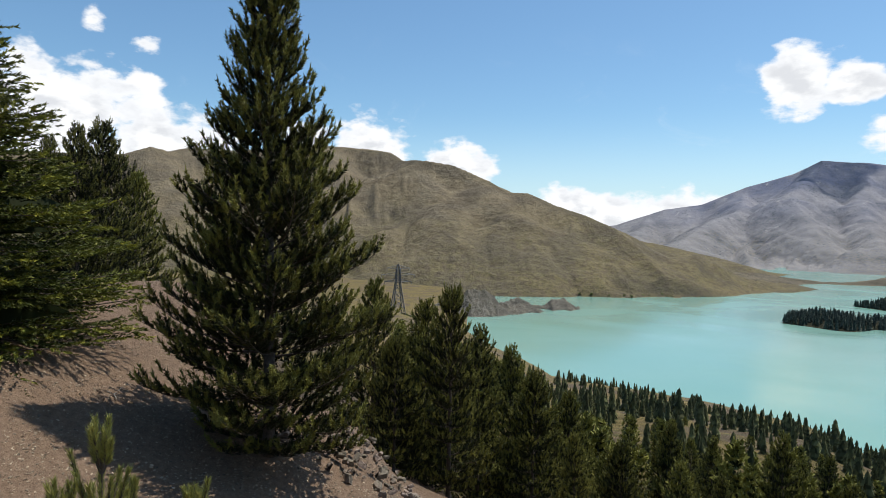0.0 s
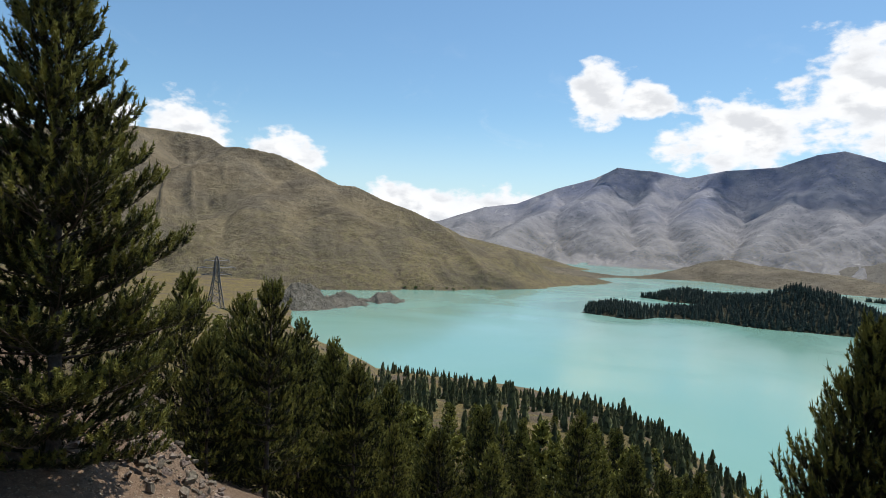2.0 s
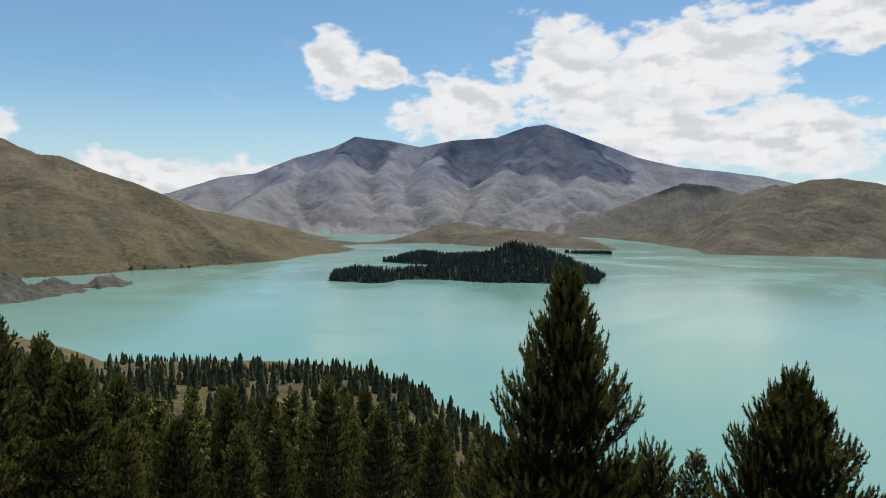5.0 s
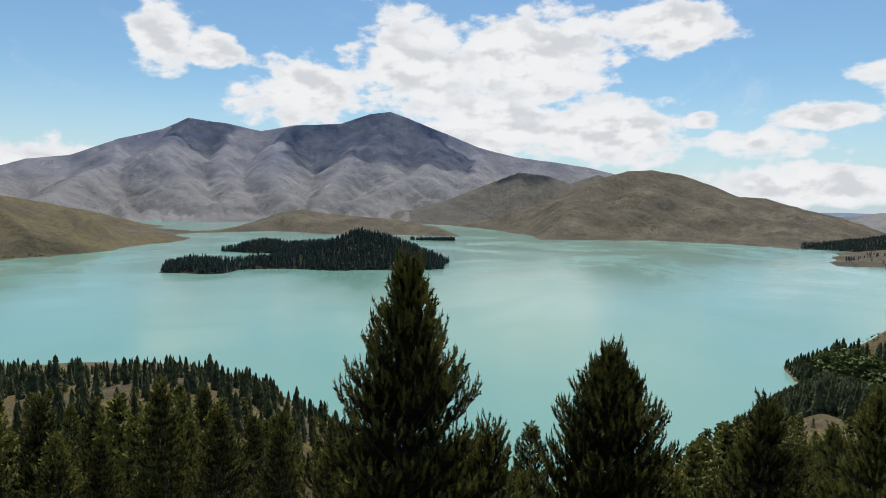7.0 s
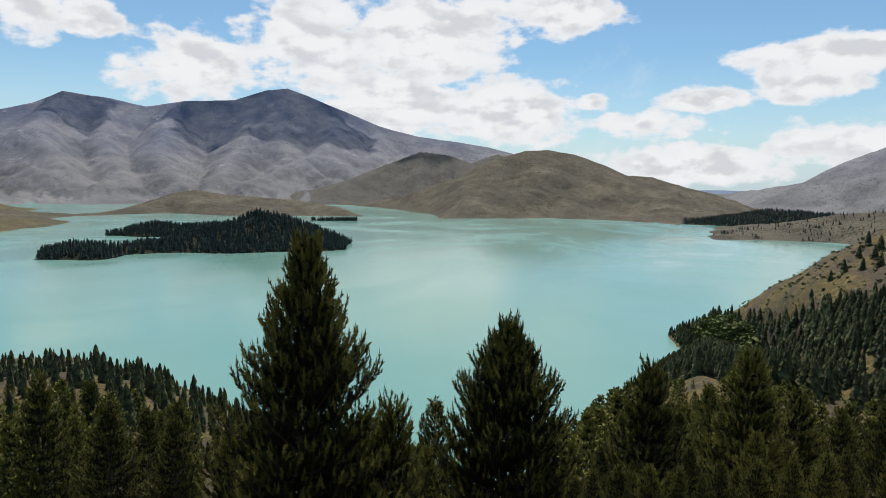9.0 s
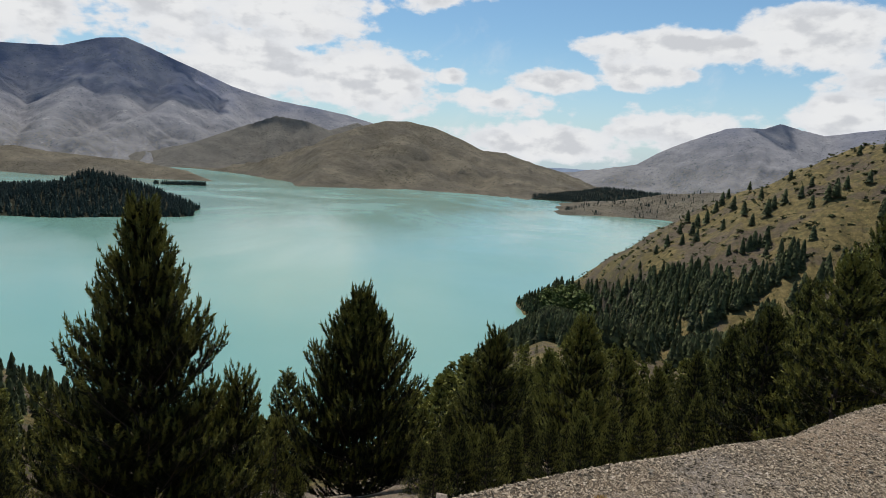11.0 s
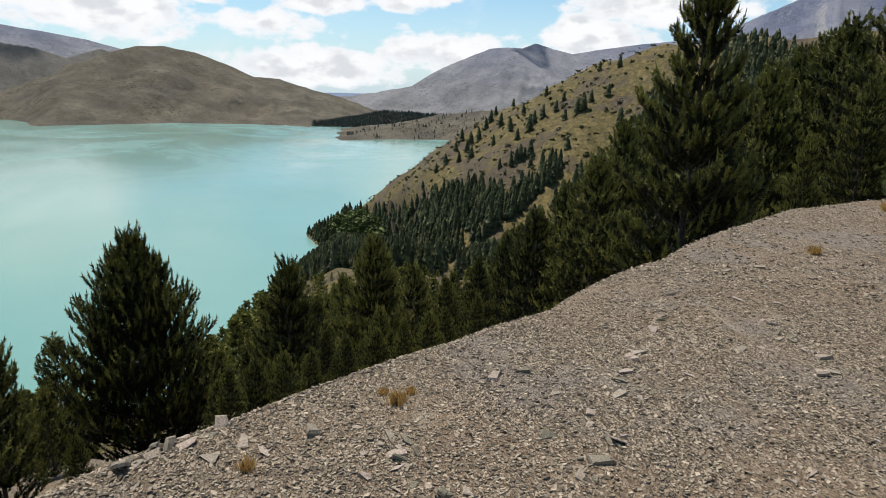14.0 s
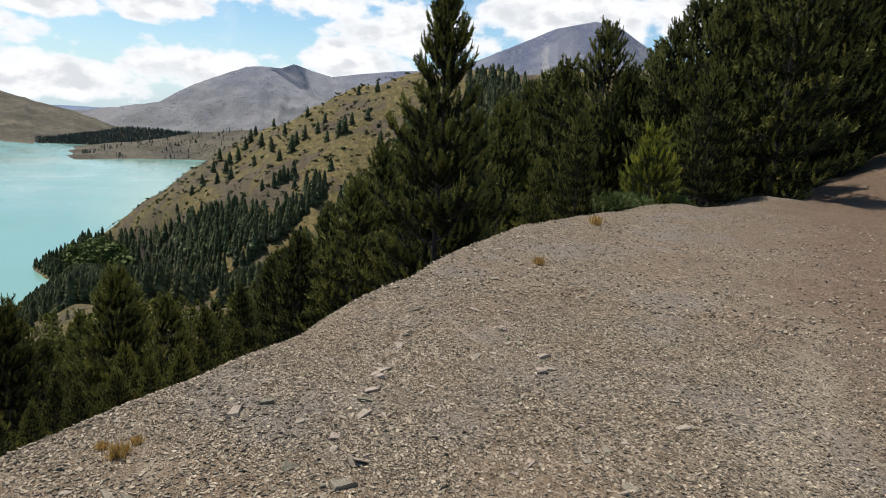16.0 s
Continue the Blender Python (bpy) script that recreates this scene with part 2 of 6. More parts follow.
def hill_material(name, low, mid, rock, scrub, scale=0.012, rock_at=0.60, high=None, lush=None, speckle=1.0):
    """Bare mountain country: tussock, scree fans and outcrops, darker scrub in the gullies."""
    m = bpy.data.materials.new(name)
    m.use_nodes = True
    g = Nodes(m.node_tree)
    geo = g.add("ShaderNodeNewGeometry")
    pos = geo.outputs["Position"]
    axes = g.add("ShaderNodeSeparateXYZ")
    g.link(pos, axes.inputs[0])
    col = g.ramp(g.noise(pos, scale, 9.0, 0.68), [(0.35, low), (0.65, mid)])
    if lush:
        # greener, yellower grass on the lower slopes
        line = g.math("ADD", axes.outputs[2], g.math("MULTIPLY", g.math("SUBTRACT", g.noise(pos, 0.006, 7.0, 0.65), 0.5), 260.0))
        col = g.mix(g.span(line, lush[1], lush[2], 0.8, 0.0), col, g.mix(g.span(g.noise(pos, 0.09, 7.0, 0.75), 0.4, 0.62), lush[0], low))
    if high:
        # slate-blue high up: cloud shadow and haze put into the colour
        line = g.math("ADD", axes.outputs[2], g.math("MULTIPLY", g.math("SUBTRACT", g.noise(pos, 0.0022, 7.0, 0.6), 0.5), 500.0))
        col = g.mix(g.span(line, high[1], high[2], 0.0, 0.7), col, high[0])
    col = g.mix(g.span(g.noise(pos, scale * 2.3, 10.0, 0.75, 0.4), rock_at, rock_at + 0.07, 0.0, 0.85), col, rock)
    # outcrops where it is steep
    steep = g.add("ShaderNodeSeparateXYZ")
    g.link(geo.outputs["Normal"], steep.inputs[0])
    sharp = g.math("ADD", steep.outputs[2], g.math("MULTIPLY", g.math("SUBTRACT", g.noise(pos, scale * 7.0, 8.0, 0.8), 0.5), 0.9))
    col = g.mix(g.span(sharp, 0.52, 0.72, 0.8, 0.0), col, rock)
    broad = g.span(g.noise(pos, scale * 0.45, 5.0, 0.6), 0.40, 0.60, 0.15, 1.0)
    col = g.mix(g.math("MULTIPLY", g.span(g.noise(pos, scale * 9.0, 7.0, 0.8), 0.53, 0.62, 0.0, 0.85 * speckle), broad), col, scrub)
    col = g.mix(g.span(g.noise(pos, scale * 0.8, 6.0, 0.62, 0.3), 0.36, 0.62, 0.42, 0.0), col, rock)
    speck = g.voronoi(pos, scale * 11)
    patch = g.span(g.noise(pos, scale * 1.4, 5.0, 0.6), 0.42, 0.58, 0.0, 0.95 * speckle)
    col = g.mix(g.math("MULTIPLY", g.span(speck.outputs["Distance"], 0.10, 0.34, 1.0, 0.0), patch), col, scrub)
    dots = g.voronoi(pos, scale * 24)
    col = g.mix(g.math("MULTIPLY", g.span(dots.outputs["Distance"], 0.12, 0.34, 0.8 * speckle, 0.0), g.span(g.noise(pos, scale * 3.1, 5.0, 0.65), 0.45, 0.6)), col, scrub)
    b = g.add("ShaderNodeBsdfPrincipled")
    g.link(col, b.inputs["Base Color"])
    b.inputs["Roughness"].default_value = 0.95
    b.inputs["Specular IOR Level"].default_value = 0.1
    n = g.add("ShaderNodeBump")
    n.inputs["Strength"].default_value = 1.0
    n.inputs["Distance"].default_value = 9.0
    g.link(g.noise(pos, scale * 4.0, 9.0, 0.72), n.inputs["Height"])
    g.link(n.outputs[0], b.inputs["Normal"])
    out = g.add("ShaderNodeOutputMaterial")
    g.link(b.outputs[0], out.inputs[0])
    return m


def lake_material():
    """Glacial water: milky turquoise, with wind-ruffled lanes."""
    m = bpy.data.materials.new("glacial_water")
    m.use_nodes = True
    g = Nodes(m.node_tree)
    pos = g.add("ShaderNodeNewGeometry").outputs["Position"]
    b = g.add("ShaderNodeBsdfPrincipled")
    col = g.mix(g.span(g.noise(pos, 0.0035, 5.0, 0.5), 0.35, 0.65), (0.170, 0.326, 0.264), (0.204, 0.356, 0.299))
    g.link(col, b.inputs["Base Color"])
    lanes = g.noise(pos, 0.004, 6.0, 0.6, 1.2)
    g.link(g.span(lanes, 0.4, 0.65, 0.10, 0.22), b.inputs["Roughness"])
    b.inputs["IOR"].default_value = 1.33
    n = g.add("ShaderNodeBump")
    n.inputs["Strength"].default_value = 0.22
    n.inputs["Distance"].default_value = 0.25
    g.link(g.noise(pos, 0.5, 6.0, 0.6), n.inputs["Height"])
    g.link(n.outputs[0], b.inputs["Normal"])
    out = g.add("ShaderNodeOutputMaterial")
    g.link(b.outputs[0], out.inputs[0])
    return m


M_GROUND = ground_material()
M_LAKE = lake_material()
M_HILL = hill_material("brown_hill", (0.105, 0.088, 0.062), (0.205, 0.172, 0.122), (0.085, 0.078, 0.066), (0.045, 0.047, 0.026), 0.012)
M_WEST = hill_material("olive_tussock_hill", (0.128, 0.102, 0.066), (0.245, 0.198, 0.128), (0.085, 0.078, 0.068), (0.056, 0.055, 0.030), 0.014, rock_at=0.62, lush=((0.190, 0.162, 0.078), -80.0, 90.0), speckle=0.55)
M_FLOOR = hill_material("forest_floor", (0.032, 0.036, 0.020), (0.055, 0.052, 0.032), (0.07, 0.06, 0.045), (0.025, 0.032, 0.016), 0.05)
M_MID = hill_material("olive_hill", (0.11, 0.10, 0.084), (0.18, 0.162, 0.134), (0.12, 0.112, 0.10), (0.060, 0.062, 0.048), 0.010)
# blue haze of distance mixed into the slope colours
M_RANGE = hill_material("haze_blue_range", (0.132, 0.136, 0.160), (0.242, 0.234, 0.242), (0.335, 0.318, 0.312), (0.092, 0.104, 0.112), 0.006, high=((0.112, 0.132, 0.208), 60.0, 300.0), lush=((0.182, 0.166, 0.128), -70.0, 110.0))
# farthest land: all colours shifted to pale blue to stand for haze
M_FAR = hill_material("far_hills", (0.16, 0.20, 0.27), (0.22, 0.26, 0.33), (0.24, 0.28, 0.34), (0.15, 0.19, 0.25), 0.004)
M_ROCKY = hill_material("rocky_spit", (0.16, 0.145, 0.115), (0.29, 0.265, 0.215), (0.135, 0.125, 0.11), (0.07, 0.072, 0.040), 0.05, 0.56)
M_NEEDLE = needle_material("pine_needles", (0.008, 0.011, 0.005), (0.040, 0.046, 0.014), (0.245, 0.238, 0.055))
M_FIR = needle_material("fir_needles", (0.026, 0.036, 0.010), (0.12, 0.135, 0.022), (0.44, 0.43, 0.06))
M_YOUNG = material("young_needles", [(0.3, (0.20, 0.21, 0.05)), (0.7, (0.38, 0.36, 0.11))], 3.0, 0.55, 0, island=0.3, spec=0.35, through_light=0.25)
M_FOREST = material("forest_foliage", [(0.3, (0.046, 0.054, 0.022)), (0.7, (0.142, 0.145, 0.056))], 0.4, 0.7, 0, island=0.5, coords="World", spec=0.2, through_light=0.1)
# woods across the lake: haze put into the foliage colour
M_FARWOOD = material("haze_tinted_foliage", [(0.3, (0.034, 0.046, 0.036)), (0.7, (0.085, 0.100, 0.075))], 0.2, 0.8, 0, island=0.5, coords="World", spec=0.1)
M_BROAD = material("broadleaf_foliage", [(0.3, (0.075, 0.10, 0.026)), (0.7, (0.16, 0.19, 0.055))], 0.5, 0.7, 0, island=0.35, coords="World", spec=0.2)
M_BARK = material("pine_bark", [(0.3, (0.055, 0.042, 0.032)), (0.7, (0.15, 0.12, 0.095))], 14.0, 0.9, 0.6, 30.0, 0.02)
M_STONE = material("greywacke_chip", [(0.3, (0.17, 0.135, 0.092)), (0.7, (0.40, 0.335, 0.25))], 12.0, 0.88, 0.5, 40.0, 0.006, vary=0.35)
M_CHIPS = material("gravel_chips", [(0.3, (0.130, 0.101, 0.068)), (0.7, (0.385, 0.305, 0.212))], 20.0, 0.9, 0.4, 60.0, 0.004, island=0.55, coords="World")
M_RUBBLE = material("pale_rubble", [(0.3, (0.11, 0.086, 0.064)), (0.7, (0.29, 0.238, 0.185))], 5.0, 0.9, 0.6, 20.0, 0.02, vary=0.3)
M_DRY = material("dry_grass", [(0.3, (0.50, 0.31, 0.09)), (0.7, (0.68, 0.47, 0.18))], 5.0, 0.8, 0, island=0.3, through_light=0.2)
M_DEAD = material("bleached_wood", [(0.3, (0.20, 0.17, 0.145)), (0.7, (0.38, 0.34, 0.29))], 20.0, 0.85, 0.3)
M_STEEL = material("galvanised_steel", [(0.3, (0.10, 0.10, 0.10)), (0.7, (0.17, 0.17, 0.17))], 2.0, 0.55, 0)


# ---- land forms ----
def lattice(ix, iy, seed):
    h = (ix.astype(np.int64) * 374761393 + iy.astype(np.int64) * 668265263 + seed * 2147483647) & 0xFFFFFFFF
    h = ((h ^ (h >> 13)) * 1274126177) & 0xFFFFFFFF
    return ((h ^ (h >> 16)) & 0xFFFF) / 65535.0


def value_noise(x, y, seed=0):
    ix, iy = np.floor(x), np.floor(y)
    fx, fy = x - ix, y - iy
    fx, fy = fx * fx * fx * (fx * (6 * fx - 15) + 10), fy * fy * fy * (fy * (6 * fy - 15) + 10)
    a, b = lattice(ix, iy, seed), lattice(ix + 1, iy, seed)
    c, d = lattice(ix, iy + 1, seed), lattice(ix + 1, iy + 1, seed)
    return (a + (b - a) * fx) * (1 - fy) + (c + (d - c) * fx) * fy


def fbm(x, y, octaves=5, seed=0, gain=0.5):
    total, amp, norm = 0.0, 1.0, 0.0
    for k in range(octaves):
        total = total + amp * value_noise(x * 2 ** k + 17.3 * k, y * 2 ** k - 9.1 * k, seed + k)
        norm += amp
        amp *= gain
    return total / norm


def ridged(x, y, octaves=5, seed=0):
    total, amp, norm = 0.0, 1.0, 0.0
    for k in range(octaves):
        total = total + amp * (1 - np.abs(2 * value_noise(x * 2 ** k + 5.7 * k, y * 2 ** k + 3.9 * k, seed + k) - 1))
        norm += amp
        amp *= 0.5
    return total / norm


def ridge(X, Y, crest, width, foot=LAKE - 5, spur=0.5, size=300.0, seed=0, power=1.15, full=90.0, gully=0.10):
    """Height of a hill by its crest line [(bearing, distance, z)]: it falls to foot over width, cut by gullies."""
    pts = [polar(*c) for c in crest]
    # gullies run down from the crest, which lies across the line from the viewpoint
    far = sum(c[1] for c in crest) / len(crest)
    rr = np.hypot(X, Y)
    across = np.arctan2(X, Y) * far
    wx = across + 0.35 * size * (fbm(X / size / 2, Y / size / 2, 2, seed + 40) - 0.5)
    wy = rr / 5.0
    cut = ridged(wx / size, wy / size, 5, seed)
    runs = []
    for a, b in zip(pts, pts[1:]):
        dx, dy = b.x - a.x, b.y - a.y
        k = np.clip(((X - a.x) * dx + (Y - a.y) * dy) / (dx * dx + dy * dy), 0, 1)
        runs.append((np.hypot(X - a.x - k * dx, Y - a.y - k * dy) + 0.012 * width, a.z + k * (b.z - a.z)))
    least = np.min([d for d, z in runs], axis=0)
    top, total = 0.0, 0.0
    for d, z in runs:
        w = (least / d) ** 12
        top, total = top + w * z, total + w
    top = top / total
    u = (least - 0.012 * width) / (width * np.clip((top - foot) / full, 0.12, 1))
    v = np.clip(u, 0, 1)
    h = foot + (top - foot) * (1 - v) ** power - np.maximum(u - 1, 0) * width * 0.25
    h = h + (cut - 0.62) * spur * 0.42 * (top - foot) * 4 * v * (1 - v)
    fine = ridged(wx / size * 3.3, wy / size * 2.6, 5, seed + 70)
    h = h + (fine - 0.62) * gully * (top - foot) * 4 * v * (1 - v) ** 1.3
    rough = (fbm(X / size * 5, Y / size * 5, 5, seed + 9) - 0.5) * size * 0.06
    return h + rough * np.clip(u * 3, 0.22, 1) * np.clip((top - foot) / 60, 0, 1) * np.clip(1.2 - u, 0, 1)


def spurs(X, Y, base, lines, slope, blunt, seed):
    """Side ridges (bearing, distance, z) running down from a crest, laid over its flank."""
    sway = 2.2 * blunt * (fbm(X / blunt / 6, Y / blunt / 6, 4, seed) - 0.5)
    jag = 1 + 0.9 * (ridged(X / blunt / 5, Y / blunt / 5, 4, seed + 4) - 0.6)
    for line in lines:
        pts = [polar(*c) for c in line]
        h = -1e4
        for a, b in zip(pts, pts[1:]):
            dx, dy = b.x - a.x, b.y - a.y
            k = np.clip(((X - a.x) * dx + (Y - a.y) * dy) / (dx * dx + dy * dy), 0, 1)
            d = np.maximum(np.hypot(X - a.x - k * dx, Y - a.y - k * dy) + sway * 0.4, 0)
            h = np.maximum(h, a.z + k * (b.z - a.z) - slope * (np.sqrt(d * d + blunt * blunt) - blunt + (jag - 1) * np.minimum(d, 2.5 * blunt)))
        gap = np.clip(0.5 + 0.5 * (h - base) / (0.5 * blunt), 0, 1)
        base = base + (h - base) * gap + 0.5 * blunt * gap * (1 - gap) * 0.5
    return base


def sight(lines):
    """Spur lines given as (bearing, bearing height, distance)."""
    return [[(a, r, 1.6 + r * math.tan(radians(e))) for a, e, r in line] for line in lines]


def mesh_from(name, verts, faces, smooth=True):
    """A mesh from arrays: verts (n, 3), faces (m, 3 or 4)."""
    me = bpy.data.meshes.new(name)
    verts, faces = np.asarray(verts, np.float32), np.asarray(faces, np.int32)
    n, k = faces.shape
    me.vertices.add(len(verts))
    me.vertices.foreach_set("co", verts.ravel())
    me.loops.add(n * k)
    me.loops.foreach_set("vertex_index", faces.ravel())
    me.polygons.add(n)
    me.polygons.foreach_set("loop_start", np.arange(0, n * k, k, dtype=np.int32))
    me.polygons.foreach_set("loop_total", np.full(n, k, np.int32))
    me.polygons.foreach_set("use_smooth", np.full(n, smooth))
    me.update()
    me.validate()
    return me


def grid_faces(nu, nv):
    i, j = np.meshgrid(np.arange(nu - 1), np.arange(nv - 1), indexing="ij")
    a = (i * nv + j).ravel()
    return np.stack([a, a + 1, a + nv + 1, a + nv], 1)[:, ::-1]


def solid(name, me, mat, parent=None, label="", category="", group="", kind=""):
    if mat:
        me.materials.append(mat)
    ob = new(name, me)
    ob.parent = parent
    return tagged(ob, label, category, group, kind)


def land_patch(name, span, reach, cells, height, mat, label, category="hill", power=1.0):
    """A hill or mountain standing out of the lake or the plain, over a sector of the plan."""
    az = np.radians(np.linspace(span[0], span[1], cells[0]))
    r = reach[0] + (reach[1] - reach[0]) * np.linspace(0, 1, cells[1]) ** power
    A, R = np.meshgrid(az, r, indexing="ij")
    X, Y = R * np.sin(A), R * np.cos(A)
    Z = np.maximum(height(X, Y), LAKE - 12)
    V = np.stack([X, Y, Z], -1).reshape(-1, 3)
    F = grid_faces(*cells)
    F = F[(V[F][:, :, 2] > LAKE - 11.9).any(1)]
    return solid(name, mesh_from(name, V, F), mat, None, label, category, "", "structure")


# plan of the near hillside, by bearing: edge of the level pad, first slope, height at 60 m, shore, height there
PLAN_AZ = [-180, -120, -60, -38, -27, -23.7, -19, -15, -5, 10, 30, 50, 63, 73, 76, 80, 84, 95, 103, 112, 120, 130, 142, 150, 180]
PAD = [3, 3, 3, 2.6, 2.3, 2.25, 2.2, 2.2, 2.0, 2.0, 2.2, 2.5, 2.88, 3.13, 3.22, 3.38, 3.58, 4.05, 4.62, 6.2, 9.0, 13.6, 18, 19.5, 3]
FALL = [.3, .25, .06, .0, -.01, -.05, -.14, -.29, -.34, -.48, -.52, -.55, -.55, -.52, -.51, -.5, -.49, -.48, -.45, -.4, -.34, -.2, -.05, .12, .3]
AT60 = [18, 15, 2, -2, -5, -8, -11, -14, -21, -25, -25, -31, -33, -31, -29, -28, -26, -22, -20, -15, -11, -7, -1, 8, 18]
SHORE = [400, 400, 500, 600, 640, 648, 654, 660, 680, 440, 385, 200, 190, 215, 262, 335, 395, 255, 240, 220, 220, 220, 220, 250, 400]
SHORE_Z = [60, 60, 10, -50, -70, -75, -79, -82, -84, -98, -98, -98, -98, -98, -98, -98, -98, -75, -60, -42, -30, -15, 0, 20, 60]
SPUR = [(78, 350, -110), (81, 385, -103), (84, 420, -88), (88, 412, -64), (92.5, 400, -38), (97, 382, -16), (101.6, 370, -1), (105, 360, 13),
        (110, 350, 24), (116, 340, 28), (125, 330, 29), (140, 340, 38)]


def clay_slope(az, r, pad):
    """The bare slope below the start of the track: a short cut bank, then an even face that dips to the lake."""
    x, y = r * np.sin(np.radians(az)), r * np.cos(np.radians(az))
    face = -4.73 - 0.446 * x + 0.037 * y
    gap = face + 0.15
    face = -0.15 + 0.5 * (gap - np.sqrt(gap * gap + 0.5))
    d = np.maximum(r - pad, 0)
    bank = -1.0 * (np.sqrt(d * d + 0.3) - math.sqrt(0.3))
    gap = face - bank
    return bank + 0.5 * (gap + np.sqrt(gap * gap + 0.12)) - 0.17 * np.clip(3 - d, 0, 3) / 3


def ground_height(X, Y):
    X, Y = np.asarray(X, float), np.asarray(Y, float)
    az, r = np.degrees(np.arctan2(X, Y)), np.hypot(X, Y)
    pad, fall, z60, shore, zs = (np.interp(az, PLAN_AZ, t) for t in (PAD, FALL, AT60, SHORE, SHORE_Z))
    d = np.maximum(r - pad, 0)
    ease = np.sqrt(d * d + 0.5) - math.sqrt(0.5)
    lip = np.interp(az, [-10, 35, 84, 98, 110], [0, 1, 1, 0.35, 0])
    ease = np.where(lip > 0, np.sqrt(d * d + 0.5 - 0.4 * lip) - np.sqrt(0.5 - 0.4 * lip), ease)
    z = fall * ease - 0.42 * lip * np.clip(d, 0, 1.6)
    z25 = fall * (np.sqrt((25 - pad) ** 2 + 0.5) - math.sqrt(0.5)) - 0.67 * lip
    on = np.clip((az + 54) / 14, 0, 1) * np.clip((-2.5 - az) / 6, 0, 1)
    on = on * on * (3 - 2 * on)
    back = np.clip((-12 - az) / 7, 0, 1)
    z = z + on * (1 - (1 - back) * np.clip((r - 15) / 8, 0, 1)) * np.clip((r - pad) / 0.5, 0, 1) * (clay_slope(az, r, pad) - z)
    z25 = z25 + on * back * (clay_slope(az, 25.0, pad) - z25)
    k = np.clip((r - 25) / 35, 0, 1)
    z = np.where(r > 25, z25 + (z60 - z25) * k, z)
    k = np.clip((r - 60) / (shore - 60), 0, 1) ** 1.12
    z = np.where(r > 60, z60 + (zs - z60) * k, z)
    sea = np.clip((az - 0) / 8, 0, 1) * np.clip((114 - az) / 6, 0, 1)
    z = np.where(r > shore, zs - np.minimum((r - shore) * 0.35, np.maximum(zs - LAKE, 0) + 17) * sea, z)
    lumps = (fbm(X / 60, Y / 60, 5, 3) - 0.5) * 9 * np.clip((r - 25) / 120, 0, 1)
    z = z + lumps * np.clip((shore - r) / 60 + 0.3, 0.1, 1)
    z = z + (fbm(X / 2.6, Y / 2.6, 4, 8) - 0.5) * (0.16 + 0.5 * np.clip((r - 5) / 20, 0, 1))
    side = ridge(X, Y, SPUR, 250.0, LAKE - 8, 0.35, 90.0, 21)
    return np.where(r > 110, np.maximum(z, side), z)


def ground_z(x, y):
    return float(ground_height(np.array([x]), np.array([y]))[0])


def build_ground():
    az = np.radians(np.concatenate([np.arange(-60, 165, 0.4), np.arange(165, 300.1, 4.5)]))
    r = np.concatenate([np.geomspace(0.02, 0.5, 4)[:3], np.geomspace(0.5, 26, 150), np.geomspace(26.8, 900, 130), np.geomspace(960, 4900, 14)])
    A, R = np.meshgrid(az, r, indexing="ij")
    X, Y = R * np.sin(A), R * np.cos(A)
    Z = ground_height(X, Y)
    V = np.stack([X, Y, Z], -1).reshape(-1, 3)
    F = grid_faces(len(az), len(r))
    me = mesh_from("ground", V, F)
    deg, rr = np.degrees(A).ravel(), R.ravel()
    bare = np.clip(1.25 - np.maximum(rr - 20, 0) / 14, 0, 1)
    clay = np.interp(deg, [-60, -30, 20, 60, 125, 150, 165], [0.85, 0.95, 0.9, 0.15, 0.1, 0.75, 1.0])
    clay = clay * np.clip((rr - 2) / 5, 0.3, 1)
    # wheel track over the back of the pad: a pale worn strip beside a dark loose one
    off = np.radians(deg - np.interp(rr, [3.5, 4.7, 7.0, 9.3, 13.3], [142.3, 143.75, 145.0, 146.0, 147.6])) * rr
    rut = (np.exp(-(off / 0.22) ** 2) - np.exp(-((off - 0.75) / 0.42) ** 2)) * (rr > 1.0)
    for key, val in (("bare", bare), ("clay", clay), ("rut", rut)):
        at = me.attributes.new(key, "FLOAT", "POINT")
        at.data.foreach_set("value", val.astype(np.float32))
    return solid("ground", me, M_GROUND, None, "stony grey-brown hillside with bare gravel pad and dry tussock", "ground", "", "structure")


ground = build_ground()

lake_r = np.geomspace(120, 4950, 60)
lake_a = np.radians(np.linspace(-40, 150, 96))
LA, LR = np.meshgrid(lake_a, lake_r, indexing="ij")
solid("water", mesh_from("water", np.stack([LR * np.sin(LA), LR * np.cos(LA), np.full(LA.shape, LAKE)], -1).reshape(-1, 3), grid_faces(96, 60)),
      M_LAKE, None, "milky turquoise glacial lake with wind-ruffled lanes", "lake", "", "structure")

WEST_HILL = [(-75, 1900, 110), (-45, 1750, 150), (-27, 1700, 168), (-24.8, 1650, 187), (-23.4, 1660, 180), (-21.7, 1700, 196), (-19, 1720, 196), (-10.4, 1750, 226),
             (-7.5, 1750, 223), (-4.9, 1700, 208), (-3.8, 1640, 180), (-2.1, 1500, 168), (0.7, 1480, 155), (3.7, 1450, 121), (5.8, 1400, 88),
             (7.5, 1380, 86), (10.1, 1350, 59), (12.8, 1300, 36), (15, 1270, 15), (16.6, 1220, -13), (19.3, 1120, -66), (20, 1092, -97)]
WEST_SADDLE = [(10, 1750, 40), (14.5, 1780, 15), (16.8, 1760, -10), (23.3, 1800, -52), (27.2, 1900, -90), (29, 1960, -99)]
